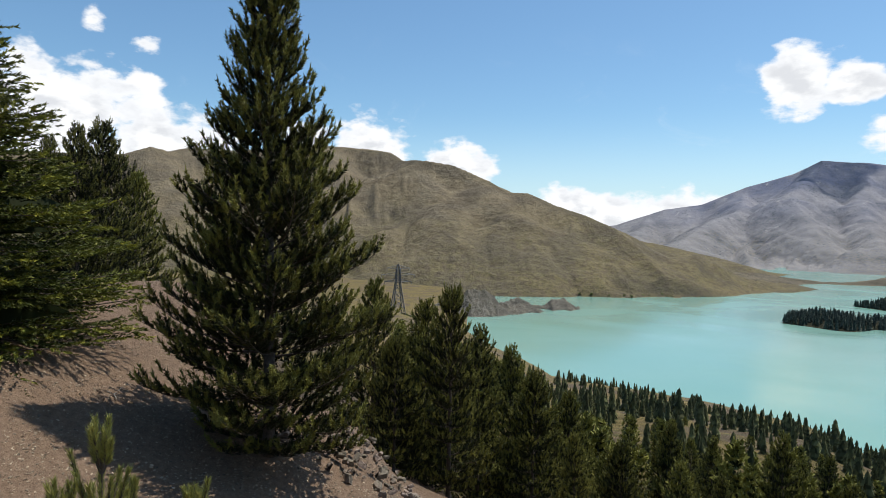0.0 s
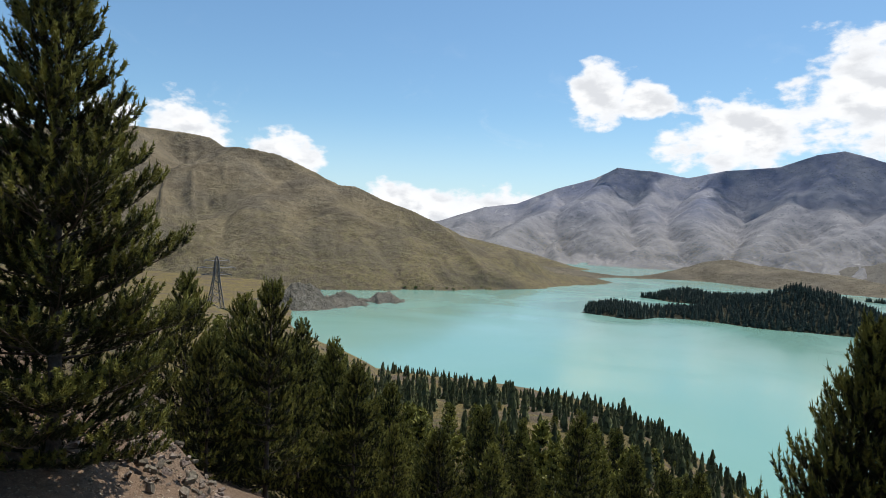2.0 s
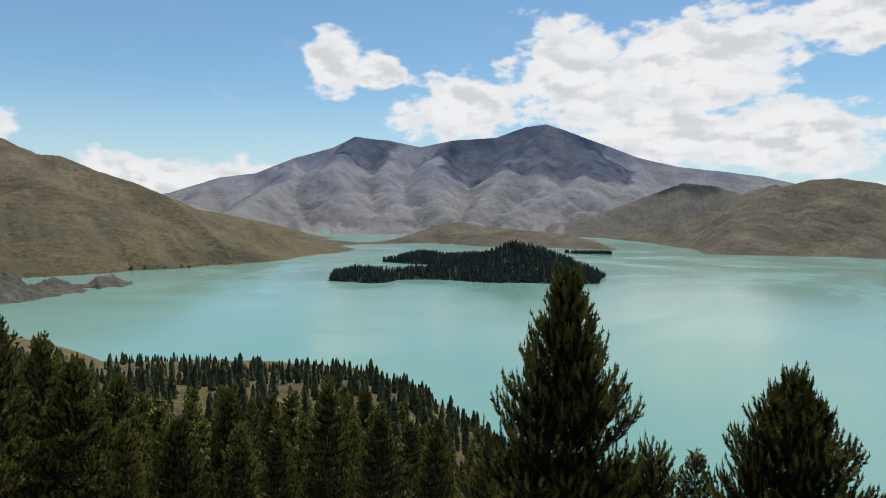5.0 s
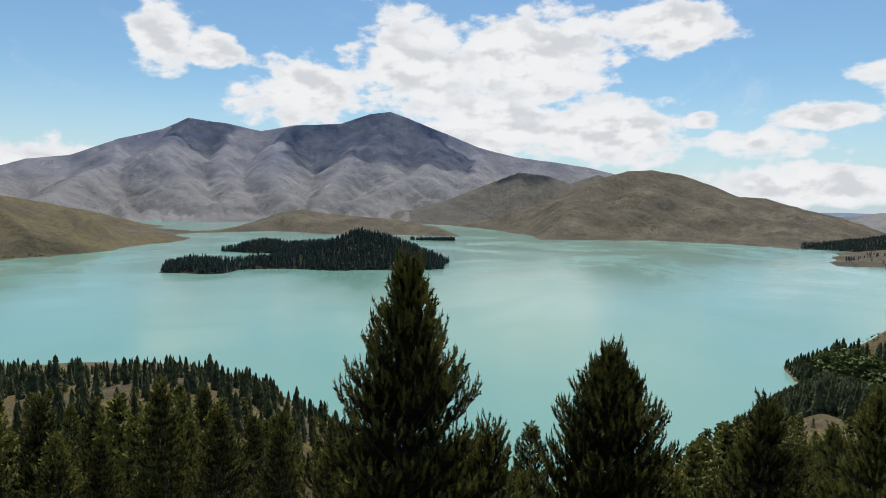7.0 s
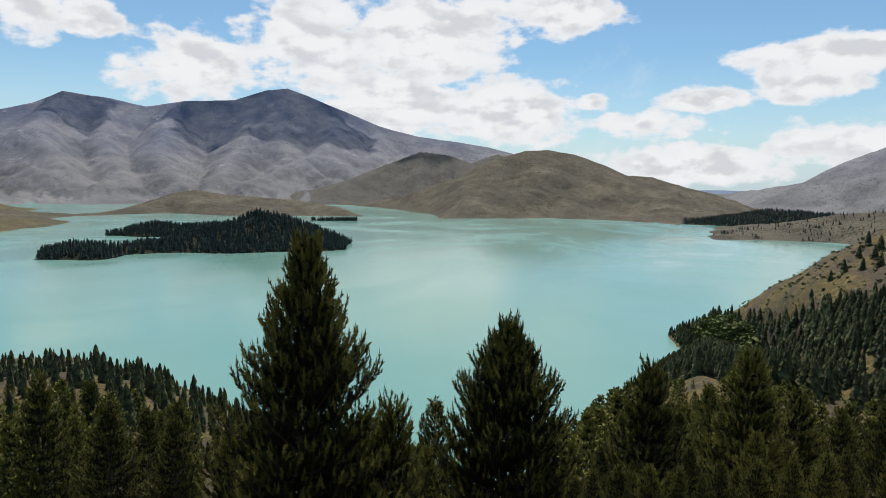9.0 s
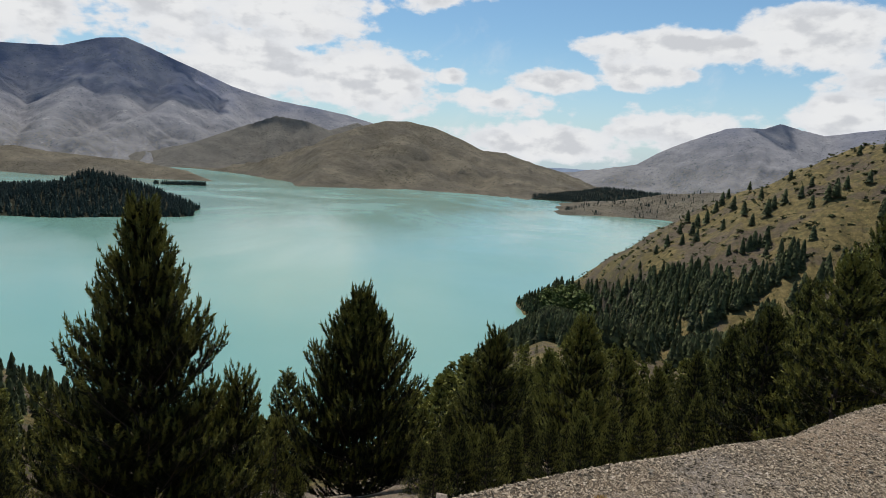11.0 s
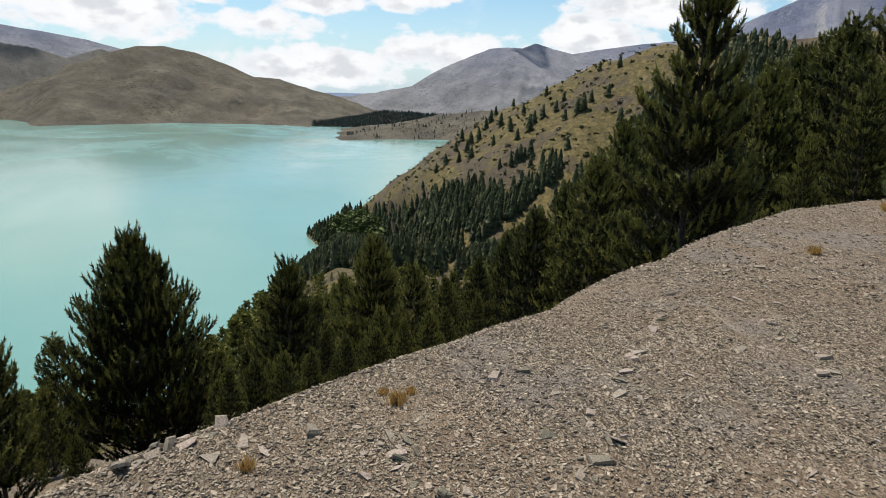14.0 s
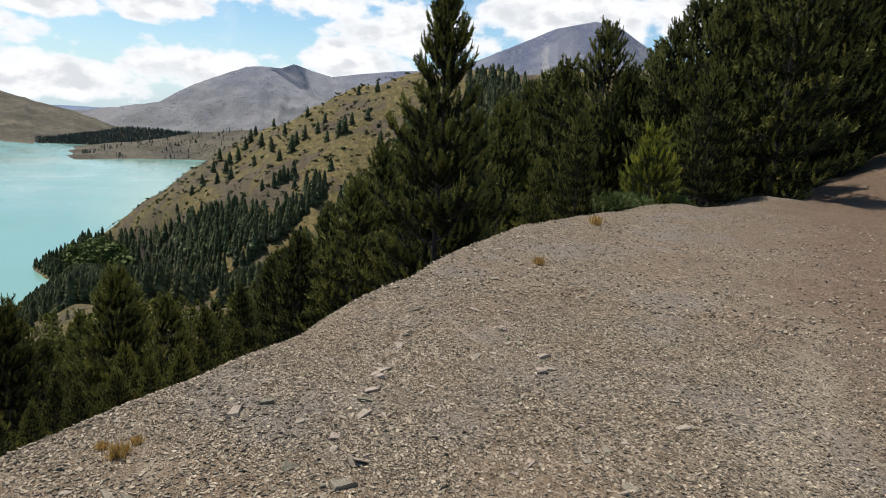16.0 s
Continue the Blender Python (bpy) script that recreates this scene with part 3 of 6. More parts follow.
RANGE_EL = [(10, 0.0), (15.2, 0.8), (19.2, 2.2), (22, 2.6), (25.3, 4.0), (28.7, 5.0), (30.6, 6.0), (33.7, 5.7), (36.4, 5.2), (39.2, 5.8), (43.2, 6.1), (45.7, 7.0),
            (47.5, 7.25), (49.2, 6.7), (53.1, 5.2), (55.4, 4.3), (58.6, 3.5), (62.6, 3.0), (65.1, 2.6), (68, 1.9), (74, 0.6), (79, -0.6), (82, -1.4)]
RANGE = [(a, 3700, 3700 * math.tan(radians(e)) + 2) for a, e in RANGE_EL]
MID_HILL = [(51, 2250, -72), (52.5, 2400, -20), (55.6, 2500, 37), (59.1, 2550, 99), (61.6, 2600, 88), (63.6, 2700, 60), (66, 2850, 104), (69, 3000, 40)]
EAST_HILL = [(60.2, 1500, -95), (63.6, 1850, 0), (66, 1980, 60), (68.4, 2050, 86), (70.3, 2100, 92), (72.7, 2100, 77), (75, 2100, 48), (77.2, 2100, 13),
             (79.2, 2150, 9), (81.5, 2250, -19), (84.3, 2350, -45), (86.8, 2420, -88), (87.4, 2450, -98)]
RIGHT_MOUNT = [(86.5, 2500, -90), (87.5, 2550, -80), (90.6, 2700, 0), (93, 2750, 70), (94.9, 2780, 112), (97.3, 2800, 161), (98.7, 2800, 168), (100, 2900, 172), (101.1, 2950, 196),
               (102.4, 2950, 176), (104.2, 3000, 158), (107.2, 3000, 184), (110.1, 3000, 205), (115, 3000, 230), (119.3, 2900, 326), (123.3, 2900, 418),
               (126.5, 2900, 455), (128.6, 2900, 428), (131.3, 2900, 341), (136, 2900, 200), (150, 2900, 150)]
LOW_PEN = [(18, 1330, -82), (21, 1430, -78), (24, 1510, -74), (26.6, 1580, -78), (28.8, 1620, -88), (31, 1640, -94), (32.5, 1650, -93), (33.7, 1680, -91), (35.9, 1760, -80), (38.2, 1800, -52), (39.9, 1820, -44), (42.2, 1800, -55), (45.7, 1750, -62), (48.1, 1720, -65), (51.8, 1620, -79), (53.9, 1545, -98)]
SPIT = [(84.1, 1150, -99), (85.8, 1220, -92), (88.4, 1300, -82), (90.8, 1370, -70), (93, 1400, -58), (97, 1380, -46), (104, 1280, -36)]
SPIT_DARK = [(82, 1530, -98), (84.4, 1600, -90), (86.4, 1660, -79), (88.3, 1700, -67), (90, 1720, -70), (93.2, 1750, -77), (98, 1750, -85)]
ISLE = [[(28.5, 840, -97), (31, 860, -86), (34, 880, -92), (38, 900, -88), (42, 920, -72), (44.9, 930, -54), (47.4, 930, -62), (50, 930, -78), (53, 940, -98)],
        [(33.6, 1120, -96), (36.5, 1130, -82), (39, 1120, -88), (43, 1040, -76)]]
ISLET = [(49.5, 1400, -97), (51.5, 1400, -95), (53.3, 1400, -97)]
ROCKS = [(0.3, 765, -84), (1.4, 770, -78), (2.9, 775, -66), (4.2, 785, -74), (5.0, 795, -91), (5.9, 800, -84), (7.4, 820, -85), (8.2, 835, -96), (9.2, 845, -89), (10.8, 860, -88), (11.9, 872, -98)]


RANGE_SPURS = sight([
    [(30.5, 5.6, 3690), (29.44, 4.43, 3450), (28.68, 3.18, 3200), (30.06, 0.92, 2850), (32.26, -1.69, 2450)],
    [(25.3, 3.7, 3690), (25.2, 2.23, 3300), (22.55, 1.0, 2900), (20.0, -0.9, 2500)],
    [(33.7, 5.3, 3690), (33.2, 3.0, 3300), (33.9, 0.9, 2900), (35.0, -1.2, 2500)],
    [(38.6, 5.3, 3690), (37.6, 3.6, 3300), (37.2, 1.6, 2900), (38.6, -0.8, 2500)],
    [(44.3, 6.0, 3690), (44.55, 4.56, 3450), (44.1, 3.36, 3200), (42.47, 0.78, 2800), (41.0, -1.34, 2450)],
    [(47.0, 6.8, 3690), (46.4, 4.8, 3400), (46.93, 2.99, 3150), (47.68, 1.49, 2900)],
    [(51.5, 5.4, 3690), (51.2, 3.6, 3300), (50.58, 2.16, 3000), (48.74, 1.36, 2850), (46.32, 0.09, 2650), (43.93, -0.7, 2500)],
    [(50.58, 2.0, 2990), (52.12, 0.96, 2850), (53.37, 0.0, 2700)],
    [(55.4, 4.0, 3690), (55.0, 2.4, 3350), (54.2, 1.2, 3050)],
    [(18.0, 1.6, 3690), (17.4, 0.3, 3250), (16.5, -0.9, 2800)]])
EAST_SPURS = sight([
    [(70.3, 2.3, 2095), (69.3, 0.7, 1900), (68.2, -1.4, 1730), (67.6, -3.0, 1600)],
    [(66.0, 1.4, 1960), (65.2, -0.6, 1800), (64.0, -2.4, 1640)],
    [(74.0, 1.2, 2095), (73.4, -0.3, 1900), (72.4, -2.2, 1720), (72.0, -3.2, 1620)],
    [(77.6, 0.1, 2060), (76.6, -1.5, 1900), (76.0, -2.8, 1740)]])
WEST_SPURS = [
    [(-10.4, 1735, 218), (-8.6, 1500, 100), (-6.6, 1260, -20), (-5, 1130, -78)],
    [(-2.4, 1500, 160), (0.4, 1350, 66), (2.5, 1200, -26), (4, 1115, -76)],
    [(3.5, 1440, 114), (6.3, 1280, 40), (9, 1180, -28), (10.5, 1105, -80)],
    [(10.1, 1340, 52), (12.4, 1220, -18), (14.2, 1120, -74)],
    [(-17, 1725, 186), (-15.5, 1500, 90), (-14, 1260, -25), (-12.5, 1120, -78)],
    [(-24.5, 1650, 176), (-23, 1450, 80), (-21, 1230, -30)]]


ARM = [(51.0, 2060), (53.6, 1900), (55.6, 1760), (57.6, 1540), (60.0, 1330), (60.5, 1200)]


def carve(X, Y, h, half=75.0, slope=0.35):
    """Lowers the land along the narrow arm of the lake."""
    d = 1e9
    for a, b in zip(ARM, ARM[1:]):
        a, b = polar(*a), polar(*b)
        dx, dy = b.x - a.x, b.y - a.y
        k = np.clip(((X - a.x) * dx + (Y - a.y) * dy) / (dx * dx + dy * dy), 0, 1)
        d = np.minimum(d, np.hypot(X - a.x - k * dx, Y - a.y - k * dy))
    d = d + 50 * (fbm(X / 120, Y / 120, 4, 57) - 0.5)
    return np.minimum(h, LAKE - 6 + np.maximum(d - half, 0) * slope * (1 + np.maximum(d, 0) / 400))


def range_height(X, Y):
    h = ridge(X, Y, RANGE, 1650.0, -93, 0.8, 300.0, 5, 2.8, gully=0.14)
    h = spurs(X, Y, h, RANGE_SPURS, 0.62, 26.0, 61)
    k = np.clip((np.hypot(X, Y) - 1950) / 450, 0, 1)
    return carve(X, Y, LAKE - 12 + (h - LAKE + 12) * k * k * (3 - 2 * k))


def middle_height(X, Y):
    return carve(X, Y, ridge(X, Y, MID_HILL, 520.0, LAKE - 5, 0.7, 200.0, 33, 1.7, gully=0.14))


def low_height(X, Y):
    return carve(X, Y, ridge(X, Y, LOW_PEN, 340.0, LAKE - 4, 0.4, 160.0, 35, full=60.0))


def east_height(X, Y):
    return carve(X, Y, spurs(X, Y, ridge(X, Y, EAST_HILL, 640.0, LAKE - 5, 0.7, 200.0, 25, 1.75, gully=0.14), EAST_SPURS, 0.5, 30.0, 63))


def isle_height(X, Y):
    return np.maximum(ridge(X, Y, ISLE[0], 115.0, LAKE - 5, 0.3, 90.0, 71, full=20.0), ridge(X, Y, ISLE[1], 80.0, LAKE - 5, 0.3, 90.0, 72, full=15.0))


def spit_height(X, Y):
    return ridge(X, Y, SPIT, 240.0, LAKE - 5, 0.4, 200.0, 81, full=30.0)


def dark_height(X, Y):
    return ridge(X, Y, SPIT_DARK, 170.0, LAKE - 4, 0.3, 200.0, 82, full=12.0)


def west_height(X, Y):
    hill = spurs(X, Y, ridge(X, Y, WEST_HILL, 425.0, LAKE - 5, 1.0, 230.0, 11, gully=0.2), WEST_SPURS, 0.5, 30.0, 65)
    return np.maximum(hill, ridge(X, Y, WEST_SADDLE, 330.0, LAKE - 5, 0.4, 300.0, 15, full=60.0))


def rocks_height(X, Y):
    return ridge(X, Y, ROCKS, 42.0, LAKE - 5, 0.6, 45.0, 91, full=15.0) + (ridged(X / 22, Y / 22, 5, 92) - 0.6) * 13


land_patch("hill_west", (-62, 33), (850, 2100), (620, 260), west_height, M_WEST, "dry brown tussock hill with rock outcrops above the lake")
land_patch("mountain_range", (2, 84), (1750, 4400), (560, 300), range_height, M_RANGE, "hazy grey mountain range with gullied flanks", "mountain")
land_patch("hill_middle", (46, 74), (1700, 3300), (240, 150), middle_height, M_MID, "olive-grey foothill below the range")
land_patch("hill_east", (50, 90), (1380, 2500), (280, 200), east_height, M_HILL, "rounded brown hill rising from the far shore")
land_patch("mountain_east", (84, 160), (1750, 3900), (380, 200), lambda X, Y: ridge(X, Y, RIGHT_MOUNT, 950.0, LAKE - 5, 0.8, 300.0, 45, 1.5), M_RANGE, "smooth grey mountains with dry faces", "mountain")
land_patch("low_peninsula", (15, 56), (1200, 2300), (300, 110), low_height, M_HILL, "low brown peninsula across the lake", "peninsula")
land_patch("spit", (83, 108), (1040, 1700), (200, 90), spit_height, M_HILL, "low dry spit dotted with small trees", "peninsula")
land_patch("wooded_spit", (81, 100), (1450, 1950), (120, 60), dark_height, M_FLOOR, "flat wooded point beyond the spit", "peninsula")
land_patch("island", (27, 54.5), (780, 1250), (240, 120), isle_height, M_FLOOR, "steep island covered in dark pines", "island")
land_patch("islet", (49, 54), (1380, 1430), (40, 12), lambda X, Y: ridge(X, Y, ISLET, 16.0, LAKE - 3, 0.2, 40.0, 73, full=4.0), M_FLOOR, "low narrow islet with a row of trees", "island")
land_patch("rock_spit", (-1.5, 13), (715, 930), (200, 110), rocks_height, M_ROCKY, "jagged grey rock spit running into the lake", "rocks")
land_patch("far_hills", (-5, 24), (4300, 4880), (90, 14), lambda X, Y: ridge(X, Y, [(-5, 4600, 40), (6, 4600, 70), (11, 4600, 60), (15, 4600, 50), (24, 4600, 0)], 260.0, LAKE - 5, 0.2, 800.0, 51, full=40.0), M_FAR, "distant hills with haze painted in as pale blue")
land_patch("far_plain", (78, 96), (4300, 4880), (60, 14), lambda X, Y: ridge(X, Y, [(78, 4600, -70), (84, 4600, -62), (90, 4600, -60), (96, 4600, -60)], 260.0, LAKE - 5, 0.2, 800.0, 52, full=20.0), M_FAR, "distant lowland with haze painted in as pale blue")



# ---- unseen clouds overhead, added to throw shadows on the range ----
def cloud_material():
    """Thin cumulus: white, letting part of the light straight through."""
    m = bpy.data.materials.new("cloud_white")
    m.use_nodes = True
    g = Nodes(m.node_tree)
    pos = g.add("ShaderNodeNewGeometry").outputs["Position"]
    d = g.add("ShaderNodeBsdfDiffuse")
    g.link(g.ramp(g.noise(pos, 0.006, 5.0), [(0.3, (0.80, 0.81, 0.83)), (0.7, (0.92, 0.93, 0.94))]), d.inputs[0])
    tr = g.add("ShaderNodeBsdfTransparent")
    mx = g.add("ShaderNodeMixShader")
    g.link(g.span(g.noise(pos, 0.012, 6.0, 0.6), 0.40, 0.66, 0.58, 0.82), mx.inputs[0])
    g.link(d.outputs[0], mx.inputs[1])
    g.link(tr.outputs[0], mx.inputs[2])
    out = g.add("ShaderNodeOutputMaterial")
    g.link(mx.outputs[0], out.inputs[0])
    return m


M_CLOUD = cloud_material()
TO_SUN = polar(SUN_AZ, 1.0, math.tan(radians(SUN_EL)))


def cloud(az, r, z, half, seed, height=2150.0):
    """A cumulus heap: half = half lengths across and along the line of sight; az, r, z name the land that it shades."""
    up = height - z
    spot = polar(az, r, z) + TO_SUN * (up / TO_SUN.z)
    nu, nv = 72, 30
    A, B = np.meshgrid(np.linspace(0, 2 * np.pi, nu), np.linspace(-np.pi / 2, np.pi / 2, nv), indexing="ij")
    lobe = 0.35 + 1.4 * fbm(2.4 * np.cos(A) + 2.0 * np.sin(B) + 9, 2.4 * np.sin(A) + 3.1, 6, seed, 0.6)
    lobe[-1] = lobe[0]
    X, Y = half[0] * lobe * np.cos(A) * np.cos(B), half[1] * lobe * np.sin(A) * np.cos(B)
    Z = np.sin(B) * lobe * np.where(B > 0, 0.30, 0.08) * min(half)
    c, n = math.cos(radians(az)), math.sin(radians(az))
    V = np.stack([X * c + Y * n, -X * n + Y * c, Z], -1).reshape(-1, 3)
    ob = solid("cloud", mesh_from("cloud", V, grid_faces(nu, nv)), M_CLOUD, None, "white cumulus cloud, unseen, added to shade the range", "cloud", "clouds over the range", "structure")
    ob.matrix_basis = Matrix.Translation(spot)
    return ob


# heaps stay above the view; each entry is the land put in shadow
for k, (az, r, z, half) in enumerate([(46.6, 3520, 330, (430, 290)), (31.0, 3560, 270, (150, 150)), (59.0, 2600, 90, (120, 90)), (100.6, 2900, 170, (70, 120))]):
    cloud(az, r, z, half, 500 + k)


# ---- trees ----
def frame_axes(d):
    """Two unit vectors square to each row of d."""
    ref = np.where(np.abs(d[:, 2:3]) > 0.9, [[1.0, 0, 0]], [[0, 0, 1.0]])
    u = np.cross(d, ref)
    u /= np.linalg.norm(u, axis=1, keepdims=True)
    return u, np.cross(d, u)


def unit(v):
    return v / np.maximum(np.linalg.norm(v, axis=-1, keepdims=True), 1e-9)


def tubes(paths, radii, sides=5):
    """Tapered tubes along paths (n, k, 3) with radii (n, k)."""
    n, k, _ = paths.shape
    tang = unit(np.gradient(paths, axis=1)).reshape(-1, 3)
    u, v = frame_axes(tang)
    ang = np.linspace(0, 2 * np.pi, sides, endpoint=False)
    ring = u[:, None] * np.cos(ang)[None, :, None] + v[:, None] * np.sin(ang)[None, :, None]
    V = (paths.reshape(-1, 1, 3) + ring * radii.reshape(-1, 1, 1)).reshape(-1, 3)
    i, j, s = np.meshgrid(np.arange(n), np.arange(k - 1), np.arange(sides), indexing="ij")
    a = (i * k + j) * sides + s
    b = (i * k + j) * sides + (s + 1) % sides
    F = np.stack([a, b, b + sides, a + sides], -1).reshape(-1, 4)
    return V, F


def needles(rng, base, axis, length, count, size, width, spread=0.85):
    """Brushes of needles round shoots: base and axis (n, 3), length (n)."""
    n = len(base)
    t = rng.random((n, count))
    u, v = frame_axes(axis)
    a = rng.random((n, count)) * 2 * np.pi
    rad = u[:, None] * np.cos(a)[..., None] + v[:, None] * np.sin(a)[..., None]
    sp = spread * (0.6 + 0.6 * rng.random((n, count, 1))) * (1.05 - 0.30 * t[..., None])
    d = unit(axis[:, None] + rad * sp)
    p = base[:, None] + axis[:, None] * (length[:, None] * t)[..., None]
    w = np.cross(d, unit(rng.normal(size=d.shape)))
    w = unit(w) * width * (0.7 + 0.6 * rng.random((n, count, 1)))
    tip = p + d * size * (0.7 + 0.6 * rng.random((n, count, 1)))
    V = np.stack([p - w, p + w, tip], 2).reshape(-1, 3)
    return V, np.arange(len(V)).reshape(-1, 3)


def conifer(rng, H, R, bottom=0.06, gap=0.36, per=6, shoots=10, count=26, size=0.12, width=0.009, shape=0.8, bulge=1.0, rise=(5, 55), droop=0.0, flat=False,
            twig=0.42, lean=0.012, ragged=0.25, spread=0.8, limb_points=5, sides=4, upright=1.0, core=0.0, curl=0.3):
    """Trunk, limbs and needle brushes of a conifer as arrays. H height, R greatest crown radius."""
    k = 9
    tt = np.linspace(0, 1, k)
    bend = rng.normal(size=2) * lean * H
    trunk = np.stack([bend[0] * tt ** 2, bend[1] * tt ** 2, H * tt - 0.6 * (tt == 0)], 1)
    tv, tf = tubes(trunk[None], (0.0115 * H * (1 - 0.94 * tt) + 0.005)[None], 8)
    heights = np.arange(bottom * H, H * 0.965, gap * (0.8 + 0.05 * H / 3))
    paths, radii, sb, sa, sl, tones = [], [], [], [], [], []
    turn = rng.random(3) * 6.28
    for h in heights:
        f = h / H
        for q in range(per + int(rng.integers(0, 2))):
            a = rng.random() * 2 * math.pi
            prof = (1 - f ** bulge) ** shape * (1 - 0.2 * max(0.0, (0.16 - f) / 0.16) ** 1.5)
            lobe = 1 + 0.07 * math.sin(2 * a + turn[0] + 7 * f) + 0.06 * math.sin(3 * a + turn[1] - 11 * f)
            L = max(0.10, R * prof * lobe * (1 - ragged + 2 * ragged * rng.random()) - 0.75 * twig * (1.1 - 0.4 * f))
            e = radians(rise[0] + (rise[1] - rise[0]) * f + rng.normal() * 7)
            s = np.linspace(0, 1, limb_points)
            out = L * s * math.cos(e)
            up = L * s * math.sin(e) + L * (curl * (1.1 - 0.8 * f) * s ** 2.6 - droop * s)
            hh = h + rng.normal() * 0.2 * gap
            x0, y0 = bend * f ** 2
            path = np.stack([x0 + out * math.cos(a), y0 + out * math.sin(a), hh + up], 1)
            paths.append(path)
            radii.append((0.004 + 0.010 * L) * (1 - 0.85 * s))
            m = max(2, int(shoots * L / R + 1.5))
            ss = np.clip(0.18 + 0.84 * ((np.arange(m) + rng.random(m)) / m) ** 0.72, 0, 1)
            ss[-1] = 1.0
            px = np.stack([np.interp(ss, s, path[:, c]) for c in range(3)], 1)
            tang = unit(path[-1] - path[-2])
            side = np.array([-math.sin(a), math.cos(a), 0.0])
            sgn = np.where(np.arange(m) % 2, 1.0, -1.0) * (0.5 + rng.random(m))
            sgn[-1] = 0.0
            tip = (ss > 0.72) * 0.7
            off = side[None] * (sgn * L * 0.30 * (1.1 - 0.72 * ss) * (0.4 + rng.random(m)))[:, None]
            if flat:
                px = px + off * 1.2
                lift = 0.10 * rng.normal(size=m) - 0.05
                ax = unit(tang[None] + side[None] * sgn[:, None] * 0.8 + np.array([0, 0, 1.0])[None] * lift[:, None] + rng.normal(size=(m, 3)) * 0.1)
                ln = np.maximum(twig * (0.6 + 0.7 * rng.random(m)) * (1.1 - 0.5 * f), 0.3 * L * (1.05 - ss))
            else:
                px = px + off + np.array([0, 0, 1.0]) * (0.10 * L * rng.random(m))[:, None]
                lift = (0.22 + 0.40 * rng.random(m) + 0.45 * f + tip) * upright
                ax = unit(tang[None] * 0.75 + side[None] * (sgn * 0.62)[:, None] + np.array([0, 0, 1.0])[None] * lift[:, None] + rng.normal(size=(m, 3)) * 0.12)
                ln = twig * (0.5 + 0.8 * rng.random(m)) * (1.1 - 0.55 * f)
            sb.append(px)
            sa.append(ax)
            sl.append(ln)
            # tone climbs to the limb's end: new growth, plus painted light on tips
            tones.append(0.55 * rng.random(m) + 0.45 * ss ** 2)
    sb.append(np.array([[bend[0], bend[1], H - 0.75]]))
    sa.append(np.array([[0, 0, 1.0]]))
    sl.append(np.array([0.7]))
    bv, bf = tubes(np.array(paths), np.array(radii), sides)
    B, A, Ln = np.vstack(sb), np.vstack(sa), np.concatenate(sl)
    nv, nf = needles(rng, B, A, Ln, count, size, width, spread)
    tone = np.repeat(np.append(np.concatenate(tones), 0.6), count * 3)
    if core:
        # close inner growth round the trunk, in ragged tiers, added to darken the inside
        cv, cf = [], []
        tiers = max(6, int(H / 0.75))
        for k in range(tiers):
            f = bottom + (0.70 - bottom) * k / tiers
            rad = core * R * (1 - f ** bulge) ** shape
            base = len(cv)
            cv.append((*(bend * f * f), H * min(0.8, f + 1.5 / tiers)))
            a0 = rng.random() * 6.28
            for q in range(14):
                a = a0 + math.pi * q / 7
                w = rad * (1.0 + 0.35 * rng.normal() if q % 2 else 0.45)
                cv.append((bend[0] * f * f + w * math.cos(a), bend[1] * f * f + w * math.sin(a), H * f + 0.15 * rng.normal()))
            cf += [(base, base + 1 + q, base + 1 + (q + 1) % 14) for q in range(14)]
        nf = np.vstack([nf, np.array(cf) + len(nv)])
        nv = np.vstack([nv, np.array(cv)])
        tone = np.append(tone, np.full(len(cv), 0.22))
    return (tv, tf), (bv, bf), (nv, nf, tone)


